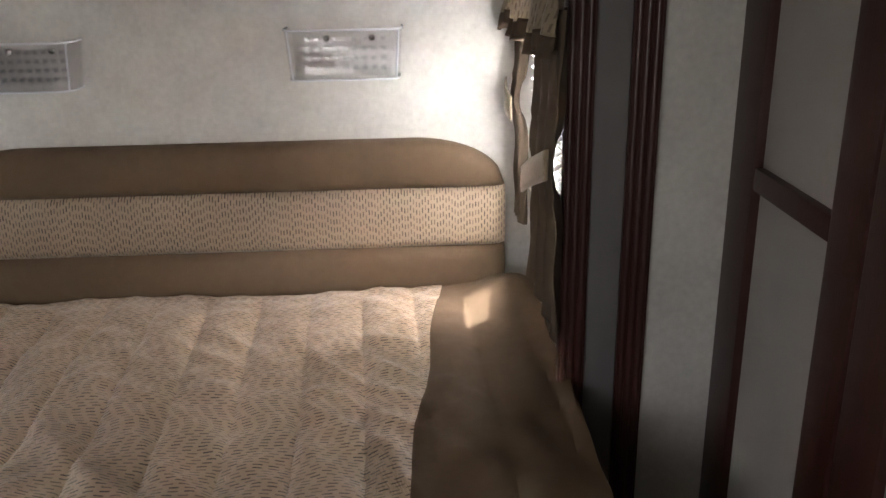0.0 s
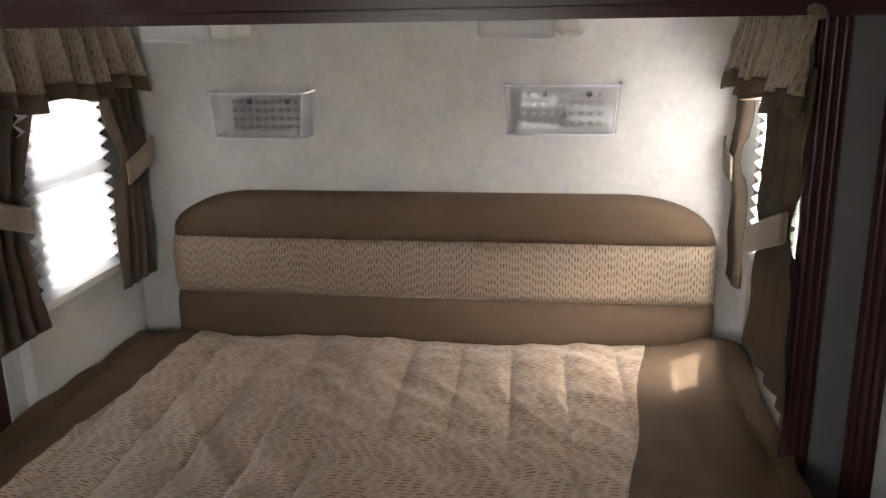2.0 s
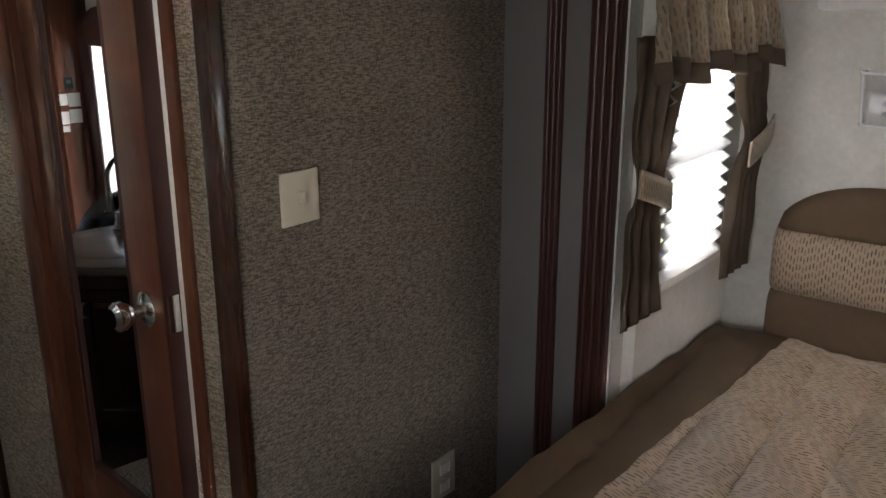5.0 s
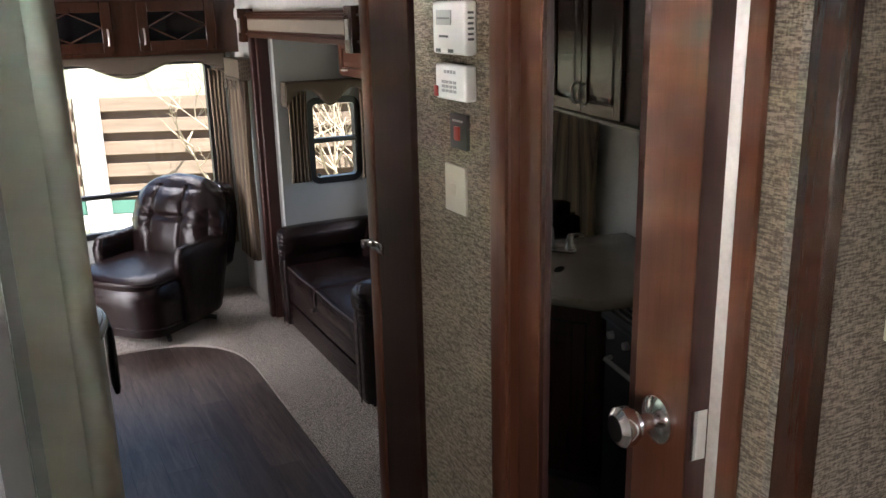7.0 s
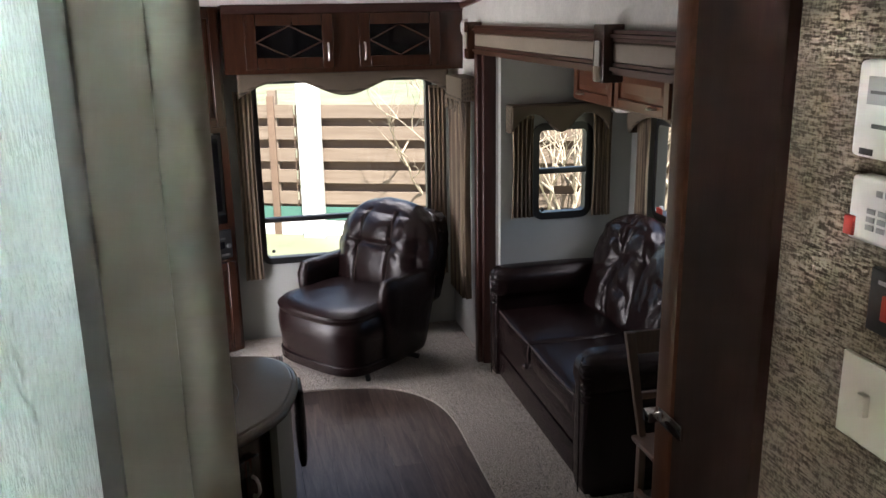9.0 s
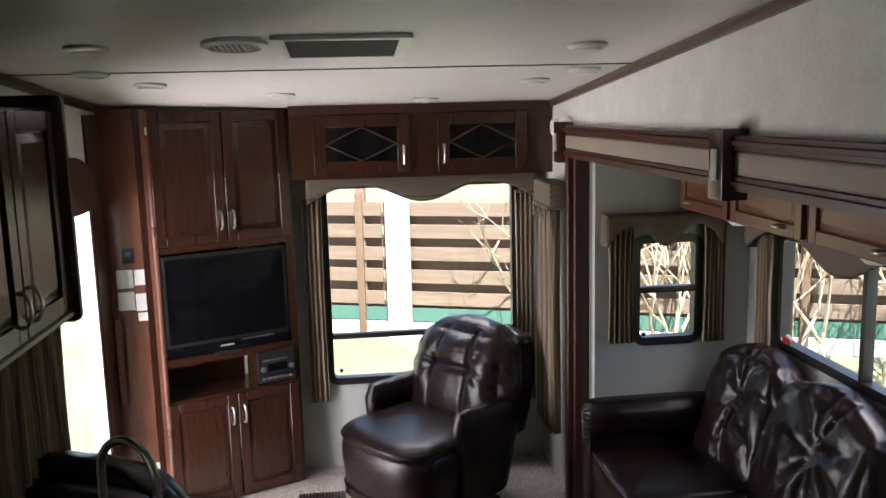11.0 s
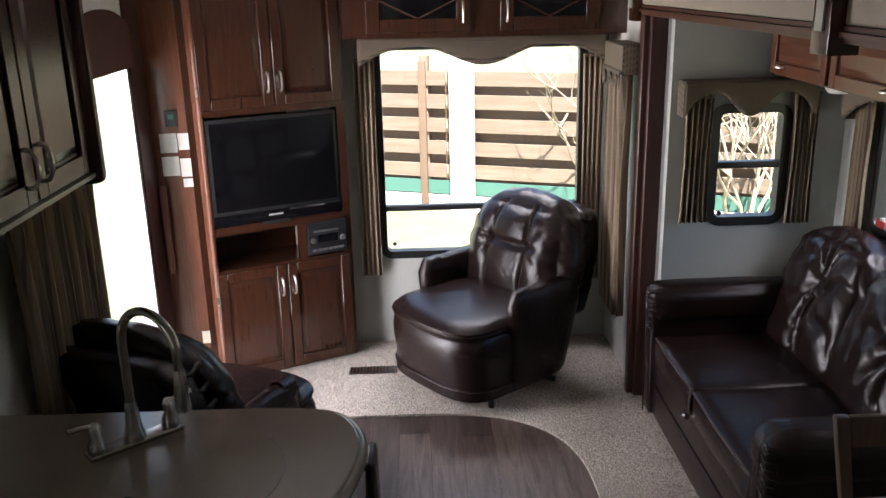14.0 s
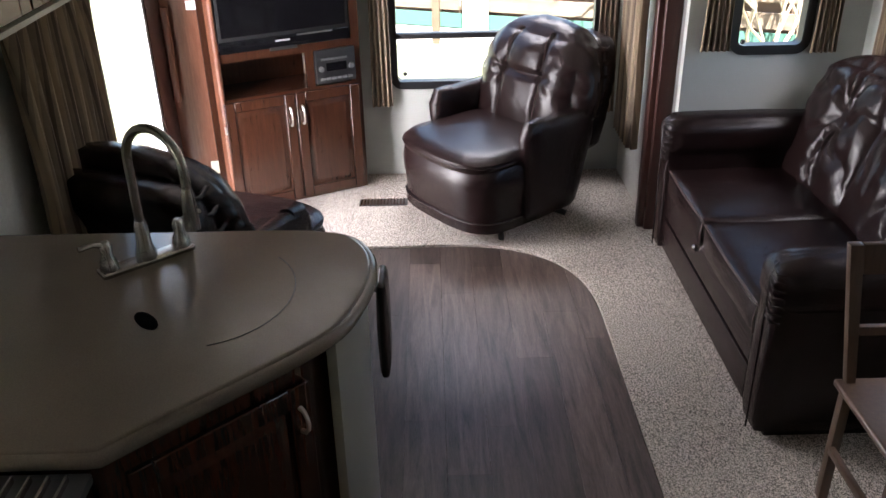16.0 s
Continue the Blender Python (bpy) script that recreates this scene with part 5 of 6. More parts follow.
def recliner(at, label):
    """A swivel recliner facing local -y: bulging D-shaped front, low arms, puffed back."""
    r = thing("recliner", label, "armchair", "recliners", at)

    def dee(w, front, back, n=14):
        pts = [(-w * 0.86, back), (-w, 0.05), (-w, -0.12)]
        for k in range(n + 1):
            t = math.pi * k / n
            c, s = math.cos(t), math.sin(t)
            pts.append((-w * math.copysign(abs(c) ** 0.62, c), -0.21 - (front - 0.17) * s**0.72))
        return pts + [(w, -0.12), (w, 0.05), (w * 0.86, back)]

    # the apron: rings that bulge and draw in
    bm = bmesh.new()
    prof = ((0.955, 0.065), (1.0, 0.075), (1.0, 0.125), (0.985, 0.13), (0.99, 0.20), (1.015, 0.27), (1.02, 0.33), (1.0, 0.385), (0.96, 0.41))
    base = dee(0.372, 0.385, 0.28, 18)
    rings = [[bm.verts.new((x * k, y * k, z)) for x, y in base] for k, z in prof]
    m = len(base)
    for p, q in zip(rings, rings[1:]):
        for i in range(m):
            bm.faces.new((p[i], p[(i + 1) % m], q[(i + 1) % m], q[i]))
    bm.faces.new(rings[0][::-1])
    bm.faces.new(rings[-1])
    part("base", bm, M_LEATHER, r)
    part("base_seam", tube([(x * 1.003, y * 1.003, 0.128) for x, y in base[1:-1]], 0.004, 6), M_LEATHER, r)
    part("apron_seam", tube([(x * 1.006, y * 1.006, 0.30) for x, y in base[2:-2]], 0.003, 6), M_LEATHER, r)
    # seat cushion, domed
    seat = dee(0.330, 0.375, 0.22, 18)
    bm = bmesh.new()
    prof = ((1.04, 0.395), (1.075, 0.42), (1.07, 0.445), (1.0, 0.468), (0.85, 0.480), (0.5, 0.490), (0.15, 0.494))
    rings = [[bm.verts.new((x * k, y * k + (0.03 if k < 0.9 else 0.0), z + 0.004 * noise2(x * 8, y * 8, k))) for x, y in seat] for k, z in prof]
    m = len(seat)
    for p, q in zip(rings, rings[1:]):
        for i in range(m):
            bm.faces.new((p[i], p[(i + 1) % m], q[(i + 1) % m], q[i]))
    bm.faces.new(rings[-1])
    part("seat", bm, M_LEATHER, r)
    part("seat_piping", tube([(x * 1.075, y * 1.075, 0.43 + 0.004 * math.sin(k * 2.3)) for k, (x, y) in enumerate(seat[2:-2])], 0.005, 6), M_LEATHER, r)
    for s in (-1, 1):
        x0, x1 = (0.315, 0.415) if s > 0 else (-0.415, -0.315)
        a = cushion(x0, x1, -0.12, 0.34, 0.09, 0.615, 0.006, 0.003, seed=s, n=12, r=0.85)
        for v in a.verts:
            lowness = max(0.0, 0.45 - v.co.z)
            if v.co.y > 0.1:
                v.co.y -= 0.30 * lowness
            v.co.z += 0.03 * max(0.0, v.co.y)
        part("arm", a, M_LEATHER, r)
        part("arm_scroll", tube([(s * 0.365, -0.085, 0.38), (s * 0.365, -0.095, 0.47), (s * 0.365, -0.098, 0.54), (s * 0.365, -0.082, 0.585), (s * 0.365, -0.01, 0.592)], [0.040, 0.047, 0.049, 0.046, 0.040], 14), M_LEATHER, r)
        part("arm_piping", tube([(s * 0.408, -0.10, 0.42), (s * 0.410, -0.115, 0.50), (s * 0.406, -0.105, 0.58), (s * 0.402, 0.05, 0.612), (s * 0.398, 0.30, 0.625)], 0.003, 6), M_LEATHER, r)
    bk = cushion(-0.37, 0.37, 0.13, 0.36, 0.40, 0.955, 0.05, 0.006, seed=4, n=44, r=0.85)

    def lean(co):
        # rounded top corners, and the whole back tipped rearwards
        q = max(0.0, (co.z - 0.66) / 0.33)
        co.x *= 1.0 - 0.30 * q**2.4
        co.y += 0.26 * (co.z - 0.40)

    for v in bk.verts:
        x, y, z = v.co
        if y < 0.25:
            side = max(0.0, abs(x) - 0.14)
            seam = math.exp(-((abs(x) - 0.14 - 0.03 * max(0.0, z - 0.76)) / 0.014) ** 2)
            low_tuck = math.exp(-((z - 0.735 - 0.35 * x * x) / 0.022) ** 2) * max(0.0, 1.0 - max(0.0, abs(x) - 0.13) / 0.09)
            v.co.y += 0.020 * seam * (0.45 < z < 0.95) + 0.026 * low_tuck
            # pillowed lobes either side of the seams
            v.co.y -= 0.022 * math.exp(-((abs(x) - 0.24) / 0.07) ** 2 - ((z - 0.72) / 0.16) ** 2)
            v.co.y -= 0.018 * math.exp(-(x / 0.10) ** 2 - ((z - 0.86) / 0.07) ** 2)
            # creases that fan out from the tuck's ends and along the gathered side
            fan = math.atan2(z - 0.74, side + 0.02)
            v.co.y += 0.0065 * math.sin(9 * fan + 3 * x) * math.exp(-((side - 0.05) / 0.07) ** 2 - ((z - 0.74) / 0.12) ** 2)
            v.co.y += 0.006 * math.sin(55 * z + 20 * side) * min(1.0, max(0.0, (abs(x) - 0.27) / 0.06))
        elif abs(x) > 0.25:
            v.co.x += math.copysign(0.008 * math.sin(60 * z + 18 * y), x)
        lean(v.co)
    part("backrest", bk, M_LEATHER, r)
    for s in (-1, 1):
        for za, zb in ((0.47, 0.71), (0.77, 0.93)):
            pts = []
            for k in range(9):
                z = za + (zb - za) * k / 8
                co = Vector((s * (0.14 + 0.03 * max(0.0, z - 0.76)), 0.103 + 0.09 * max(0.0, z - 0.80) ** 1.0 + 0.4 * max(0.0, 0.56 - z) ** 1.4, z))
                lean(co)
                pts.append(co)
            part("seam", tube(pts, 0.002, 6), M_STITCH, r)
    bs = cushion(-0.37, 0.37, 0.31, 0.45, 0.36, 0.925, 0.015, 0.008, seed=7, n=16, r=0.7)
    for v in bs.verts:
        v.co.x += math.copysign(0.007 * math.sin(50 * v.co.z), v.co.x)
        lean(v.co)
    part("back_shell", bs, M_LEATHER, r)
    for s in (-1, 1):
        for k in range(6):
            z = 0.56 + 0.065 * k
            pts = [Vector((s * 0.366, 0.24, z)), Vector((s * 0.386, 0.29, z + 0.012)), Vector((s * 0.384, 0.34, z - 0.004)), Vector((s * 0.368, 0.38, z + 0.004))]
            for p in pts:
                lean(p)
            part("side_gather", tube(pts, [0.003, 0.009, 0.009, 0.003], 8), M_LEATHER, r)
    for a in (35, 145, 215, 325):
        part("foot", tube([(0, 0, 0.05), (0.36 * math.cos(radians(a)), 0.36 * math.sin(radians(a)), 0.034), (0.41 * math.cos(radians(a)), 0.41 * math.sin(radians(a)), 0.020)], [0.024, 0.018, 0.017], 8), M_BLACK, r)
    part("swivel", lathe([(0.09, 0.03), (0.09, 0.07)], 20), M_BLACK, r)
    return r


recliner(pose(-6.61, 1.235, 0.012, 0, 0, 37), "dark brown leather swivel recliner on beige carpet")
recliner(pose(-5.45, -0.02, 0.002, 0, 0, -112), "dark brown leather recliner behind the sink counter")


def sofa():
    s = thing("sofa", "dark brown leather sofa bed with loose back cushions", "sofa")
    x0, x1, yf, yb = -6.185, -4.61, 2.05, 2.90
    part("base", box(x0 + 0.02, x1 - 0.02, yf + 0.01, yb, 0.015, 0.36, 0.012), M_LEATHER, s)
    part("front_panel", box(x0 + 0.03, x1 - 0.20, yf - 0.012, yf + 0.012, 0.05, 0.20, 0.008), M_LEATHER, s)
    part("front_panel", box(x0 + 0.03, x1 - 0.20, yf - 0.012, yf + 0.012, 0.215, 0.37, 0.008), M_LEATHER, s)
    xa, xm, xb = x0 + 0.15, -5.46, x1 - 0.18
    for k, (a, e) in enumerate(((xa, xm), (xm, xb))):
        part("seat", cushion(a + 0.004, e - 0.004, yf - 0.02, yb - 0.24, 0.335, 0.475, 0.016, 0.006, seed=k * 3.0, n=16, r=0.35), M_LEATHER, s)
        part("piping", tube([(a + 0.02, yf - 0.016, 0.462), ((a + e) / 2, yf - 0.026, 0.466), (e - 0.02, yf - 0.016, 0.462)], 0.005, 6), M_STITCH, s)
        part("piping", tube([(e - 0.012, yf - 0.014, 0.46), (e - 0.014, yf - 0.022, 0.40), (e - 0.012, yf - 0.018, 0.345)], 0.004, 6), M_STITCH, s)
        # a loose, slumped back cushion gathered towards a seam in its middle
        b = cushion(a - 0.03, e + 0.03, 0, 0.19, 0, 0.60, 0.05, 0.008, seed=k * 5 + 1.0, n=56, r=0.55)
        cx, hw = (a + e) / 2, (e - a) / 2 + 0.03
        for v in b.verts:
            x, y, z = v.co
            u, w = (x - cx) / hw, z / 0.60
            v.co.x = cx + (x - cx) * (1.0 - 0.26 * max(0.0, w - 0.45) ** 1.3)
            v.co.z -= 0.10 * max(0.0, w - 0.6) * u * u
            if y < 0.10:
                # folds running out from the knotted middle towards the corners
                ang, rad = math.atan2(w - 0.62, u - 0.15), math.hypot(u - 0.15, (w - 0.62) * 1.1)
                pull_in = math.exp(-(rad / 0.22) ** 2)
                ridge = abs(math.sin(4.5 * ang + 1.7 * noise2(u * 2, w * 2, k) + k))
                v.co.y += 0.045 * pull_in + 0.034 * (1 - ridge) ** 1.5 * min(1.0, rad / 0.25) * math.exp(-(rad / 0.75) ** 2)
                v.co.y -= 0.016 * (0.5 - abs(noise2(x * 9 + z * 5, z * 8 - x * 3, k * 4.0)))
        b.transform(Matrix.Translation((0, yb - 0.33, 0.455)) @ Matrix.Rotation(radians(-16), 4, "X") @ Matrix.Translation((cx, 0, 0)) @ Matrix.Rotation(radians(4 if k else -5), 4, "Y") @ Matrix.Translation((-cx, 0, 0)))
        part("back_cushion", b, M_LEATHER, s)
    for a, b in ((x0, xa), (xb, x1)):
        part("arm", cushion(a + 0.01, b - 0.01, yf - 0.03, yb - 0.05, 0.03, 0.66, 0.006, 0.003, seed=a, r=0.35), M_LEATHER, s)
        part("arm_roll", cushion(a - 0.015, b + 0.015, yf - 0.045, yb - 0.08, 0.52, 0.715, 0.008, 0.004, seed=b, n=14, r=0.8), M_LEATHER, s)
        for j in range(7):
            z = 0.70 - 0.03 * j
            part("arm_gather", tube([(b - 0.045, yf - 0.052, z), (b - 0.012, yf - 0.048, z - 0.014), (b + 0.012, yf - 0.02, z - 0.008)], [0.003, 0.008, 0.003], 8), M_LEATHER, s)
        part("arm_piping", tube([(b - 0.04, yf - 0.05, 0.05), (b - 0.045, yf - 0.052, 0.50), (b - 0.05, yf - 0.054, 0.66), (b - 0.06, yf - 0.03, 0.708)], 0.004, 6), M_LEATHER, s)
    part("pull_knob", lathe([(0.014, 0), (0.018, 0.012), (0.010, 0.022)], 12, Matrix.Translation((-5.52, yf - 0.012, 0.31)) @ Matrix.Rotation(radians(90), 4, "X")), M_STEEL, s)
    return s


sofa()


def dining_chair(at):
    c = thing("dining_chair", "brown wooden dining chair with splayed back and flat wooden seat", "chair", at=at)

    def splay(bm, top=0.92):
        # the back widens and leans slightly above the seat
        for v in bm.verts:
            up = max(0.0, v.co.z - 0.46)
            v.co.x *= 1.0 + 0.42 * up / (top - 0.46) * 0.9
            v.co.y += 0.06 * up
        return bm
    for x in (-0.165, 0.165):
        part("leg", box(x * 1.1 - 0.018, x * 1.1 + 0.018, -0.195, -0.160, 0, 0.44, 0.004), M_CHAIR, c)
        part("leg", box(x - 0.016, x + 0.016, 0.165, 0.198, 0, 0.437, 0.005), M_CHAIR, c)
        q = box(x - 0.015, x + 0.015, 0.168, 0.196, 0.462, 0.92, 0.005)
        bmesh.ops.bisect_plane(q, geom=q.verts[:] + q.edges[:] + q.faces[:], plane_co=(0, 0, 0.7), plane_no=(0, 0, 1))
        part("back_post", splay(q), M_CHAIR, c)
    part("seat", box(-0.205, 0.205, -0.22, 0.20, 0.438, 0.462, 0.010, 3), M_CHAIR, c)
    for z0, z1 in ((0.825, 0.92), (0.625, 0.655)):
        part("back_rail", splay(box(-0.149, 0.149, 0.172, 0.192, z0, z1, 0.005)), M_CHAIR, c)
    for x in (-0.18, 0.18):
        part("side_stretcher", box(x - 0.010, x + 0.010, -0.158, 0.163, 0.20, 0.225, 0.003), M_CHAIR, c)
    return c


M_CHAIR = wood("brown_chair_wood", (0.05, 0.028, 0.018), (0.11, 0.066, 0.04))
dining_chair(pose(-4.155, 2.315, 0.012, 0, 0, 90))
tb = thing("dining_table", "dark wood dining table in the slide-out", "table")
part("tabletop", box(-3.65, -2.98, 2.02, SLIDE_BACK - 0.02, 0.71, 0.745, 0.02, 3), M_WOOD_X, tb)
for x in (-3.58, -3.05):
    for y in (2.06, 2.84):
        part("leg", box(x - 0.025, x + 0.025, y - 0.025, y + 0.025, 0.012, 0.71, 0.005), M_WOOD, tb)


# ---------------------------------------------------------------- kitchen
def smooth_run(pts, n=6):
    """Points of a rounded line through the given ones."""
    out = []
    for i in range(len(pts) - 1):
        p0, p1, p2, p3 = (Vector(pts[max(0, min(len(pts) - 1, j))]) for j in (i - 1, i, i + 1, i + 2))
        for k in range(n):
            t = k / n
            q = 0.5 * (2 * p1 + (p2 - p0) * t + (2 * p0 - 5 * p1 + 4 * p2 - p3) * t * t + (3 * p1 - p0 - 3 * p2 + p3) * t**3)
            out.append((q.x, q.y))
    return out + [tuple(pts[-1])]


COUNTER_OUT = [(-3.585, SOUTH + 0.004), (-3.585, 0.20)] + smooth_run([(-3.588, 0.222), (-3.70, 0.338), (-3.80, 0.447), (-3.915, 0.570), (-4.03, 0.663), (-4.16, 0.708), (-4.30, 0.728), (-4.43, 0.708), (-4.52, 0.645), (-4.555, 0.54), (-4.565, 0.42)]) + [(-4.575, SOUTH + 0.004)]


def peninsula():
    p = thing("kitchen_peninsula", "dark cherry kitchen peninsula with rounded end", "kitchen cabinet")
    ins = [(-4.10 + 0.93 * (x + 4.10), max(SOUTH + 0.01, -0.10 + 0.93 * (y + 0.10))) for x, y in COUNTER_OUT]
    part("body", prism(ins, 0.06, 0.875), M_WOOD, p)
    part("toe_kick", prism([(x * 1.0 - (0.02 if x > -4 else -0.02), y - 0.03) for x, y in ins], 0.0, 0.06), M_BLACK, p)
    a, b = Vector((-3.635, 0.205, 0)), Vector((-3.995, 0.590, 0))
    ang = math.degrees(math.atan2(b.y - a.y, b.x - a.x))
    T = Matrix.Translation(a) @ rz(ang)
    L = (b - a).length
    d = raised_door(p, 0.035, L - 0.02, 0.12, 0.80, -0.022, M_WOOD, rail=0.06, T=T)
    pull(d, T @ Matrix.Translation((L - 0.055, -0.022, 0.70)), 0.07)
    arc = [(-4.02, 0.655), (-4.10, 0.695), (-4.20, 0.712), (-4.32, 0.712), (-4.42, 0.69), (-4.50, 0.63)]
    part("panel", prism(arc + [(x, y - 0.025) for x, y in arc[::-1]], 0.02, 0.87), M_PANEL_GREY, p, "pale laminate curved end panel")
    q = thing("towel_bar_pad", "dark padded leather flap hanging on the peninsula end", "padding")
    part("pad", cushion(-4.48, -4.34, 0.735, 0.765, 0.52, 0.84, 0.006, 0.002, r=0.9), M_LEATHER, q)
    part("hook", box(-4.42, -4.38, 0.70, 0.738, 0.80, 0.82, 0.003), M_BLACK, q)
    return p


peninsula()
ct = thing("countertop", "glossy taupe speckled countertop with a rounded end", "countertop")
part("slab", prism(COUNTER_OUT, 0.880, 0.92, bevel=0.012, seg=3), M_COUNTER, ct)
part("edge_band", tube([(x, y, 0.896) for x, y in COUNTER_OUT], 0.019, 12), M_COUNTER, ct, "rounded speckled countertop edge")
lid = thing("sink_cover", "taupe sink cover flush in the countertop with finger hole", "sink cover")
circ = [(-4.20 + 0.26 * math.cos(radians(a)), 0.30 + 0.235 * math.sin(radians(a))) for a in range(15, 136, 5)]
part("rim_groove", tube([(x, y, 0.9205) for x, y in circ], 0.0013, 6), M_BLACK, lid)
hole = [(-4.065 + 0.042 * math.cos(t) * 0.9 + 0.02 * math.sin(t), 0.184 + 0.035 * math.cos(t) - 0.012 * math.sin(t)) for t in [2 * math.pi * k / 20 for k in range(20)]]
part("finger_hole", prism(hole, 0.9195, 0.9215), M_HOLE, lid, "dark finger hole")


def faucet():
    f = thing("faucet", "tall gooseneck kitchen faucet in dark nickel", "faucet", at=pose(-4.376, 0.10, 0.92, 0, 0, 130))
    part("deck_plate", box(-0.135, 0.135, -0.028, 0.028, 0, 0.018, 0.008, 3), M_STEEL, f)
    part("body", lathe([(0.03, 0.016), (0.03, 0.03), (0.022, 0.06), (0.018, 0.11), (0.014, 0.13)], 20), M_STEEL, f)
    R = 0.10
    pts = [(0, 0, 0.10), (0, 0, 0.2), (0, 0, 0.31)] + [(0, -R + R * math.cos(radians(a)), 0.31 + R * math.sin(radians(a))) for a in range(15, 181, 15)] + [(0, -2 * R, 0.27), (0, -2 * R, 0.25)]
    turn = rz(20)
    part("spout", tube([turn @ Vector(p) for p in pts], 0.0125, 14), M_STEEL, f)
    part("spray_head", lathe([(0.012, 0.0), (0.021, 0.0), (0.019, 0.05), (0.016, 0.10), (0.013, 0.115)], 16, turn @ Matrix.Translation((0, -2 * R, 0.15))), M_STEEL, f, "pull-down spray head")
    for s in (-1, 1):
        h = part("tap_handle", lathe([(0.026, 0.016), (0.024, 0.04), (0.015, 0.06), (0.018, 0.085), (0.010, 0.10)], 16, Matrix.Translation((s * 0.105, 0, 0))), M_STEEL, f)
        part("lever", tube([(s * 0.105, 0, 0.09), (s * 0.14, 0.0, 0.10), (s * 0.175, 0.0, 0.10)], [0.008, 0.007, 0.009], 8), M_STEEL, h)
    return f


faucet()


def kitchen_run():
    """Range against the side wall beyond the peninsula, with grates showing at its top."""
    r = thing("cooking_range", "black gas range with slatted grate top", "range")
    part("body", box(-3.562, -3.03, SOUTH + 0.004, 0.19, 0.0, 0.86, 0.006), M_BLACK, r)
    part("top", box(-3.562, -3.03, SOUTH + 0.004, 0.215, 0.86, 0.885, 0.006), M_BLACK, r)
    for k in range(16):
        part("grate_bar", box(-3.54, -3.06, 0.172 - 0.036 * k, 0.179 - 0.036 * k, 0.884, 0.900, 0.002), M_STEEL, r)
    for k in range(4):
        part("control_knob", lathe([(0.018, 0), (0.016, 0.02)], 14, Matrix.Translation((-3.50 + 0.13 * k, 0.19, 0.80)) @ Matrix.Rotation(radians(-90), 4, "X")), M_NICKEL, r)
    m = thing("microwave", "black microwave oven hung over the range", "microwave")
    part("case", box(-3.66, -3.02, SOUTH + 0.004, -0.10, 1.48, 1.92, 0.006), M_BLACK, m)
    part("door", box(-3.65, -3.22, -0.098, -0.08, 1.50, 1.90, 0.006), M_SCREEN, m, "glossy dark glass door")
    part("keypad", box(-3.205, -3.03, -0.098, -0.084, 1.50, 1.90, 0.004), M_BLACK, m)
    part("door_handle", tube([(-3.235, -0.08, 1.55), (-3.235, -0.05, 1.56), (-3.235, -0.05, 1.84), (-3.235, -0.08, 1.85)], 0.008, 8), M_STEEL, m)
    part("oven_handle", tube([(-3.50, 0.192, 0.70), (-3.49, 0.225, 0.70), (-3.10, 0.225, 0.70), (-3.09, 0.192, 0.70)], 0.010, 10), M_NICKEL, r)


kitchen_run()


def upper_cabinets():
    c = thing("wall_cabinet", "cherry wood wall cabinet with raised panel doors", "cabinet", "kitchen wall cabinets")
    part("body", box(-4.83, -3.80, SOUTH + 0.004, -0.10, 1.60, 2.26, 0.012), M_WOOD_X, c)
    part("end_panel", box(-4.865, -4.83, SOUTH + 0.004, -0.055, 1.56, 2.30, 0.03, 4), M_TRIM_DARK, c, "dark rounded end panel")
    T = rz(180)
    for a, b, hx in ((-4.82, -4.438, -4.478), (-4.430, -4.018, -4.390)):
        raised_door(c, -b, -a, 1.605, 2.25, 0.08, M_WOOD, rail=0.06, handle=(-hx, 1.70), T=T)
    part("bottom_board", box(-4.83, -3.80, SOUTH + 0.004, -0.075, 1.583, 1.598, 0.003), M_PANEL_GREY, c)


upper_cabinets()
mb = thing("mini_blind", "white mini blind over the kitchen window", "window blind")
for k in range(19):
    part("slat", box(-3.74, -3.01, -0.012, 0.012, -0.001, 0.001, m=Matrix.Translation((0, SOUTH + 0.02, 1.0 + 0.023 * k)) @ Matrix.Rotation(radians(35), 4, "X")), M_WHITE, mb)
part("head_rail", box(-3.75, -3.0, SOUTH + 0.004, SOUTH + 0.035, 1.435, 1.46, 0.003), M_WHITE, mb)

# drape on a rod beside the entry door
rod = thing("curtain_rod", "dark curtain rod with ball finial", "curtain rod")
part("bar", tube([(-5.56, SOUTH + 0.07, 1.52), (-4.75, SOUTH + 0.07, 1.52)], 0.010, 10), M_STEEL, rod)
part("finial", lathe([(0.008, 0), (0.012, 0.01), (0.024, 0.03), (0.022, 0.05), (0.006, 0.065)], 14, Matrix.Translation((-5.56, SOUTH + 0.07, 1.52)) @ Matrix.Rotation(radians(-90), 4, "Y")), M_NICKEL, rod)
part("bracket", box(-5.50, -5.485, SOUTH + 0.001, SOUTH + 0.075, 1.50, 1.535, 0.003), M_STEEL, rod)
drape(pose(-4.80, SOUTH + 0.03, 0, 0, 0, 180), 0.70, 0.30, 1.50, 9, 0.038, "long dark pleated drape on a rod beside the entry")


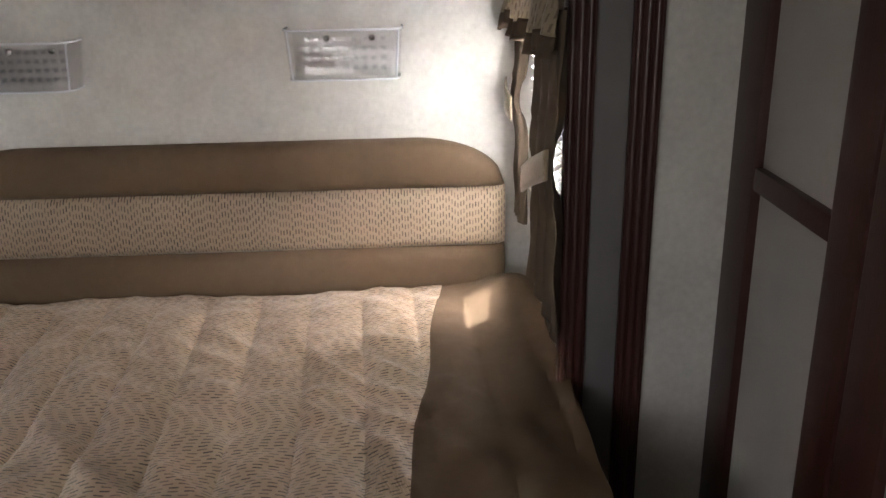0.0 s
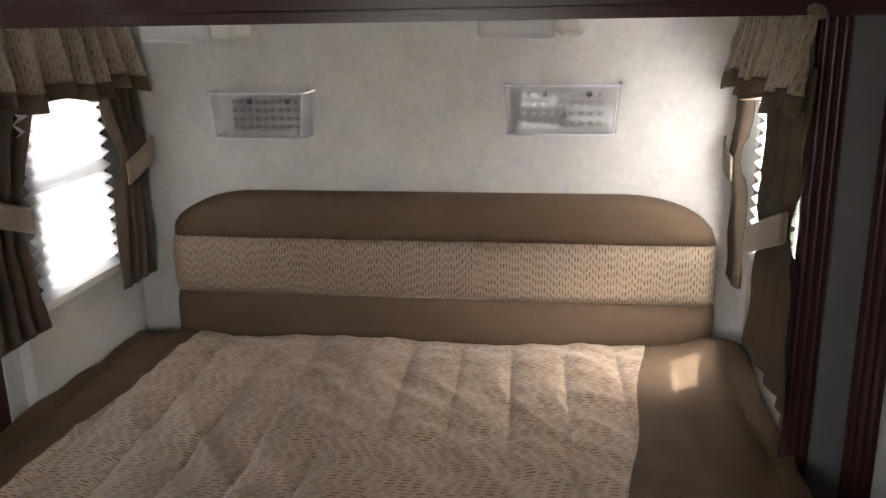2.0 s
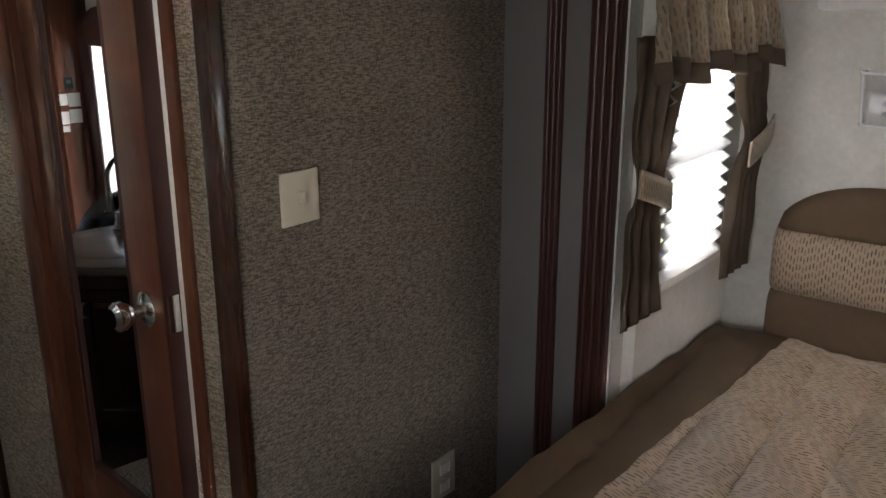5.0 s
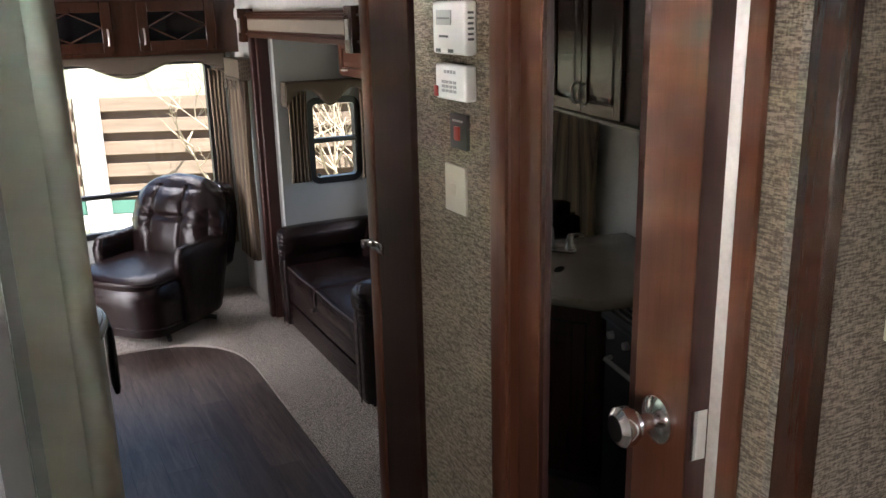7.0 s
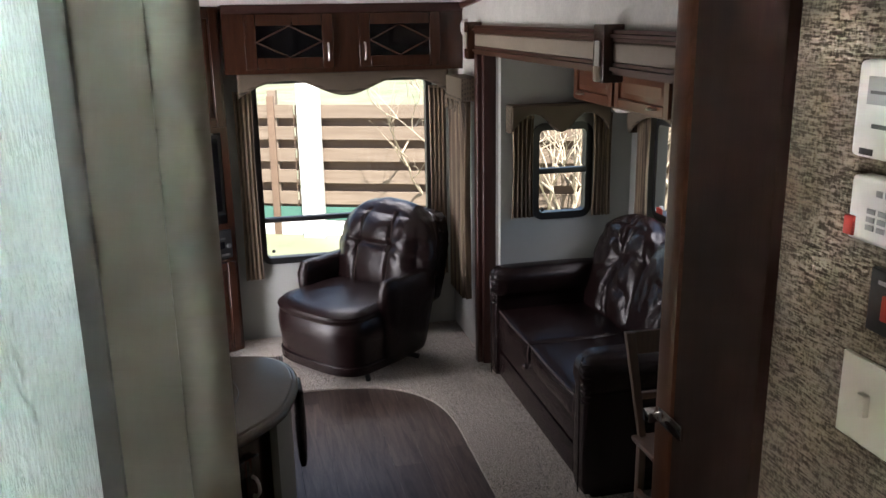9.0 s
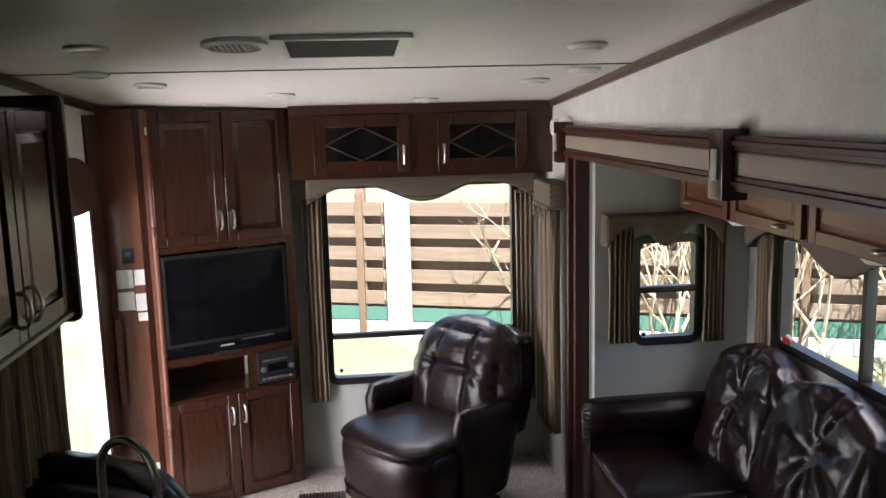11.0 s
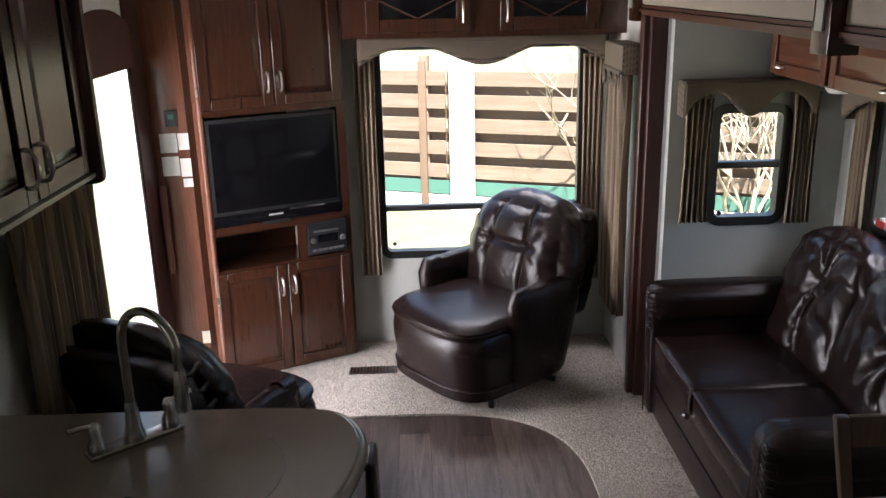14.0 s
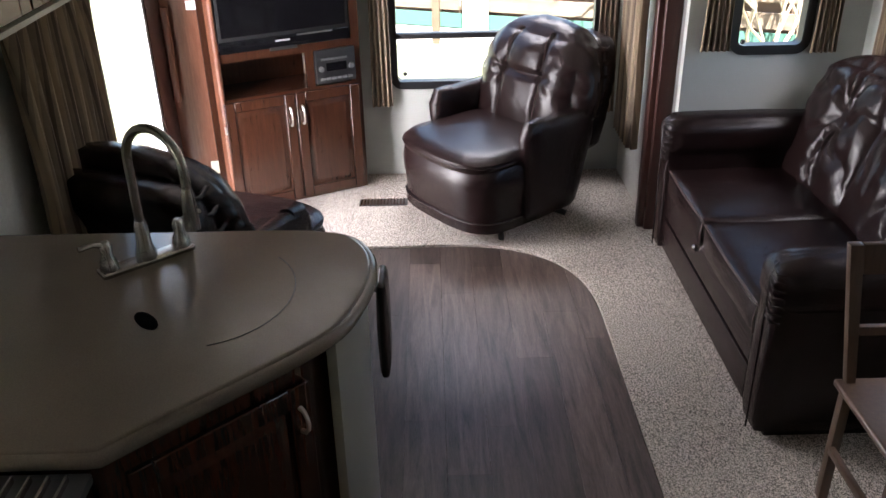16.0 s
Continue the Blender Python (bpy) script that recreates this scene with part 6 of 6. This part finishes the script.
# ---------------------------------------------------------------- entry door
def entry_door():
    d = thing("door_1", "open camper entry doorway with dark arched head", "doorway")
    d["kind"] = "structure"
    y = SOUTH
    part("door_frame", boxes((-6.345, -6.315, y - 0.07, y + 0.012, 0, 1.86), (-5.70, -5.665, y - 0.07, y + 0.012, 0, 1.86), (-6.315, -5.70, y - 0.07, y + 0.012, 1.80, 1.86)), M_ALU, d)
    out = [(-6.36, 1.78), (-6.36, 1.92)] + [(-6.01 + 0.35 * math.cos(radians(a)), 1.92 + 0.13 * math.sin(radians(a))) for a in range(170, 9, -10)] + [(-5.66, 1.92), (-5.66, 1.78)]
    bm = prism(out, 0, 0.02)
    bm.transform(Matrix.Translation((0, y + 0.034, 0)) @ Matrix.Rotation(radians(90), 4, "X"))
    part("arched_head", bm, M_TRIM_DARK, d, "dark arched wooden head board")
    part("door_catch", lathe([(0.012, 0), (0.012, 0.02), (0.02, 0.03), (0.012, 0.04)], 12, Matrix.Translation((-5.70, y - 0.02, 1.60)) @ Matrix.Rotation(radians(-90), 4, "Y")), M_BLACK, d)
    return d


entry_door()

# ---------------------------------------------------------------- ceiling fixtures
for x, y, s in ((-4.855, 0.03, 1), (-5.43, -0.12, 1), (-5.79, 0.02, 1), (-6.27, 0.535, 1), (-6.63, 1.28, 1), (-5.90, 1.715, 1), (-5.58, 1.86, 1), (-4.945, 1.69, 1)):
    l = thing("ceiling_light", "small round white ceiling light, switched off", "ceiling light", "living ceiling lights", at=pose(x, y, roof(x) - 0.001, 180, -5.1, 0))
    part("ring", lathe([(0.07, 0), (0.07, 0.008), (0.058, 0.016), (0.05, 0.016)], 28), M_NICKEL if y < 0.1 and x > -5 else M_WHITE, l)
    part("lens", lathe([(0.05, 0.012), (0.045, 0.02), (0.02, 0.024)], 24), M_FROST2, l, "frosted lens")
v = thing("ceiling_vent", "round white ceiling air vent with slats", "vent", at=pose(-4.80, 0.50, roof(-4.80) - 0.001, 180, -5.1, 0))
part("ring", lathe([(0.105, 0), (0.105, 0.012), (0.085, 0.02), (0.08, 0.012)], 32), M_WHITE, v)
for k in range(9):
    h = math.sqrt(max(0.0, 0.08**2 - (0.018 * (k - 4)) ** 2))
    part("slat", box(-h, h, 0.018 * (k - 4) - 0.003, 0.018 * (k - 4) + 0.003, 0.006, 0.018), M_PRINT_LIGHT, v)
a = thing("air_conditioner_grille", "rectangular ceiling air conditioner grille, dark inside", "air vent", at=pose(-4.88, 0.84, roof(-4.88) - 0.001, 180, -5.1, 0))
part("frame", boxes((-0.20, 0.20, -0.22, -0.18, 0, 0.014), (-0.20, 0.20, 0.18, 0.22, 0, 0.014), (-0.20, -0.17, -0.18, 0.18, 0, 0.014), (0.17, 0.20, -0.18, 0.18, 0, 0.014)), M_WHITE, a)
part("filter", boxes((-0.17, 0.17, -0.18, 0.18, 0.001, 0.004)), M_PRINT, a)
for k in range(16):
    part("slat", box(-0.168 + 0.0215 * k, -0.160 + 0.0215 * k, -0.179, 0.179, 0.004, 0.012), M_PRINT, a)

# floor register
fv = thing("floor_register", "brown slotted floor register in the carpet", "floor vent")
part("frame", box(-6.75, -6.67, 0.48, 0.755, 0.012, 0.022, 0.003), M_BLACK, fv)
for k in range(14):
    part("slot_bar", box(-6.745, -6.675, 0.49 + 0.0185 * k, 0.498 + 0.0185 * k, 0.022, 0.026), M_WOOD, fv)


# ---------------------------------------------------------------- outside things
# cedar darkened in its colour for the shade between the front slats
M_FENCE_DARK = wood("shaded_fence", (0.10, 0.062, 0.04), (0.17, 0.11, 0.075), axis=1, rough=0.9, coat=0.0, scale=2)


def fence():
    f = thing("garden_fence", "sunlit cedar slat fence with a white post", "fence", at=pose(-13.4, 1.2, -0.80, 0, 0, -21))
    for k in range(5):
        z = 0.44 + 0.302 * k
        for a in range(3):
            y0 = -3.9 + 4.0 * a
            # back board in the gap, its shade put into the darker brown
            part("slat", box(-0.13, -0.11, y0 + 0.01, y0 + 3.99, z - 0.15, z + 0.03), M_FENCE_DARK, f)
            lift = 0.012 * noise2(a * 3.1, k * 1.7)
            part("slat", box(-0.012, 0.012, y0 + 0.01, y0 + 3.99, z + lift, z + 0.185 + lift, 0.004, 1), M_FENCE, f)
    for y in (-3.6, -0.22, 2.9, 5.4, 8.0):
        part("post", box(-0.11, -0.014, y - 0.06, y + 0.06, 0, 2.02, 0.008), M_FENCE, f)
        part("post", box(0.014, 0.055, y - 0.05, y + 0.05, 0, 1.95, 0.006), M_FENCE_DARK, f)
    part("white_post", box(0.06, 0.20, 0.20, 0.50, 0, 3.6, 0.01), M_FENCE_WHITE, f, "white painted post")
    part("green_strip", box(-0.008, 0.008, -3.9, 8.0, 0.22, 0.40), M_GREEN, f, "green mesh strip along the foot")
    part("bottom_board", box(-0.01, 0.015, -3.9, 8.0, 0.0, 0.20), M_FENCE_WHITE, f)
    return f


fence()


def shrub(x, y, h, seed, n=46):
    """Bare branching shrub."""
    rnd = random.Random(seed)
    s = thing("bare_shrub", "leafless twiggy shrub in sunlight", "shrub", "bare shrubs", at=pose(x, y, -0.80))
    bm = bmesh.new()

    def grow(p, d, length, r, depth):
        pts = [p]
        for k in range(4):
            d = (d + Vector((rnd.uniform(-0.3, 0.3), rnd.uniform(-0.3, 0.3), rnd.uniform(-0.1, 0.2)))).normalized()
            pts.append(pts[-1] + d * length / 4)
        t = tube(pts, [r * (1 - 0.17 * k) for k in range(5)], 5)
        me = bpy.data.meshes.new("tmp")
        t.to_mesh(me)
        t.free()
        bm.from_mesh(me)
        bpy.data.meshes.remove(me)
        if depth:
            for _ in range(3):
                q = pts[rnd.randint(2, 4)]
                grow(q, (d + Vector((rnd.uniform(-1, 1), rnd.uniform(-1, 1), rnd.uniform(-0.1, 0.7)))).normalized(), length * rnd.uniform(0.5, 0.75), r * 0.55, depth - 1)
    for _ in range(9):
        a = rnd.uniform(0, 2 * math.pi)
        grow(Vector((0.3 * math.cos(a), 0.3 * math.sin(a), 0)), Vector((math.cos(a) * 0.5, math.sin(a) * 0.5, 1)).normalized(), h * 0.55, 0.028, 3)
    part("branches", bm, M_TWIG, s)
    return s


for k, (x, y, h) in enumerate(((-11.3, 4.5, 2.7), (-10.6, 5.5, 2.9), (-9.6, 6.0, 2.9), (-8.3, 5.8, 2.7), (-12.5, 3.5, 2.4), (-7.2, 6.4, 2.8))):
    shrub(x, y, h, 11 + k)

# ---------------------------------------------------------------- vinyl planks
rnd = random.Random(5)
floor_ob = bpy.data.objects["floor"]
y = SOUTH + 0.002
row = 0
while y < EDGE_Y - 0.01:
    y2 = min(y + 0.152, EDGE_Y - 0.001)
    x = EDGE_X - rnd.uniform(0.1, 1.1)
    while x < -2.63:
        a, b = max(x, EDGE_X), min(x + 1.22, -2.63)
        x += 1.22
        if b - a < 0.03:
            continue
        # outline, trimmed by the rounded carpet edge
        def bound(yv):
            if yv <= 0.85:
                return EDGE_X
            s = min(1.0, (yv - 0.85) / (EDGE_Y - 0.85))
            return -5.40 - (-5.40 - EDGE_X) * (1 - s**2.8) ** (1 / 2.8)
        left_pts = [(max(a, bound(y + (y2 - y) * k / 5)), y + (y2 - y) * k / 5) for k in range(6)]
        if min(p[0] for p in left_pts) >= b - 0.01:
            continue
        left_pts = [(min(px, b - 0.005), py) for px, py in left_pts]
        out = [(px + 0.0006, min(max(py, y + 0.0006), y2 - 0.0006)) for px, py in left_pts] + [(b - 0.0006, y2 - 0.0006), (b - 0.0006, y + 0.0006)]
        part("plank", prism(out, -0.0035, 0.0), M_PLANK, floor_ob)
    y = y2
    row += 1
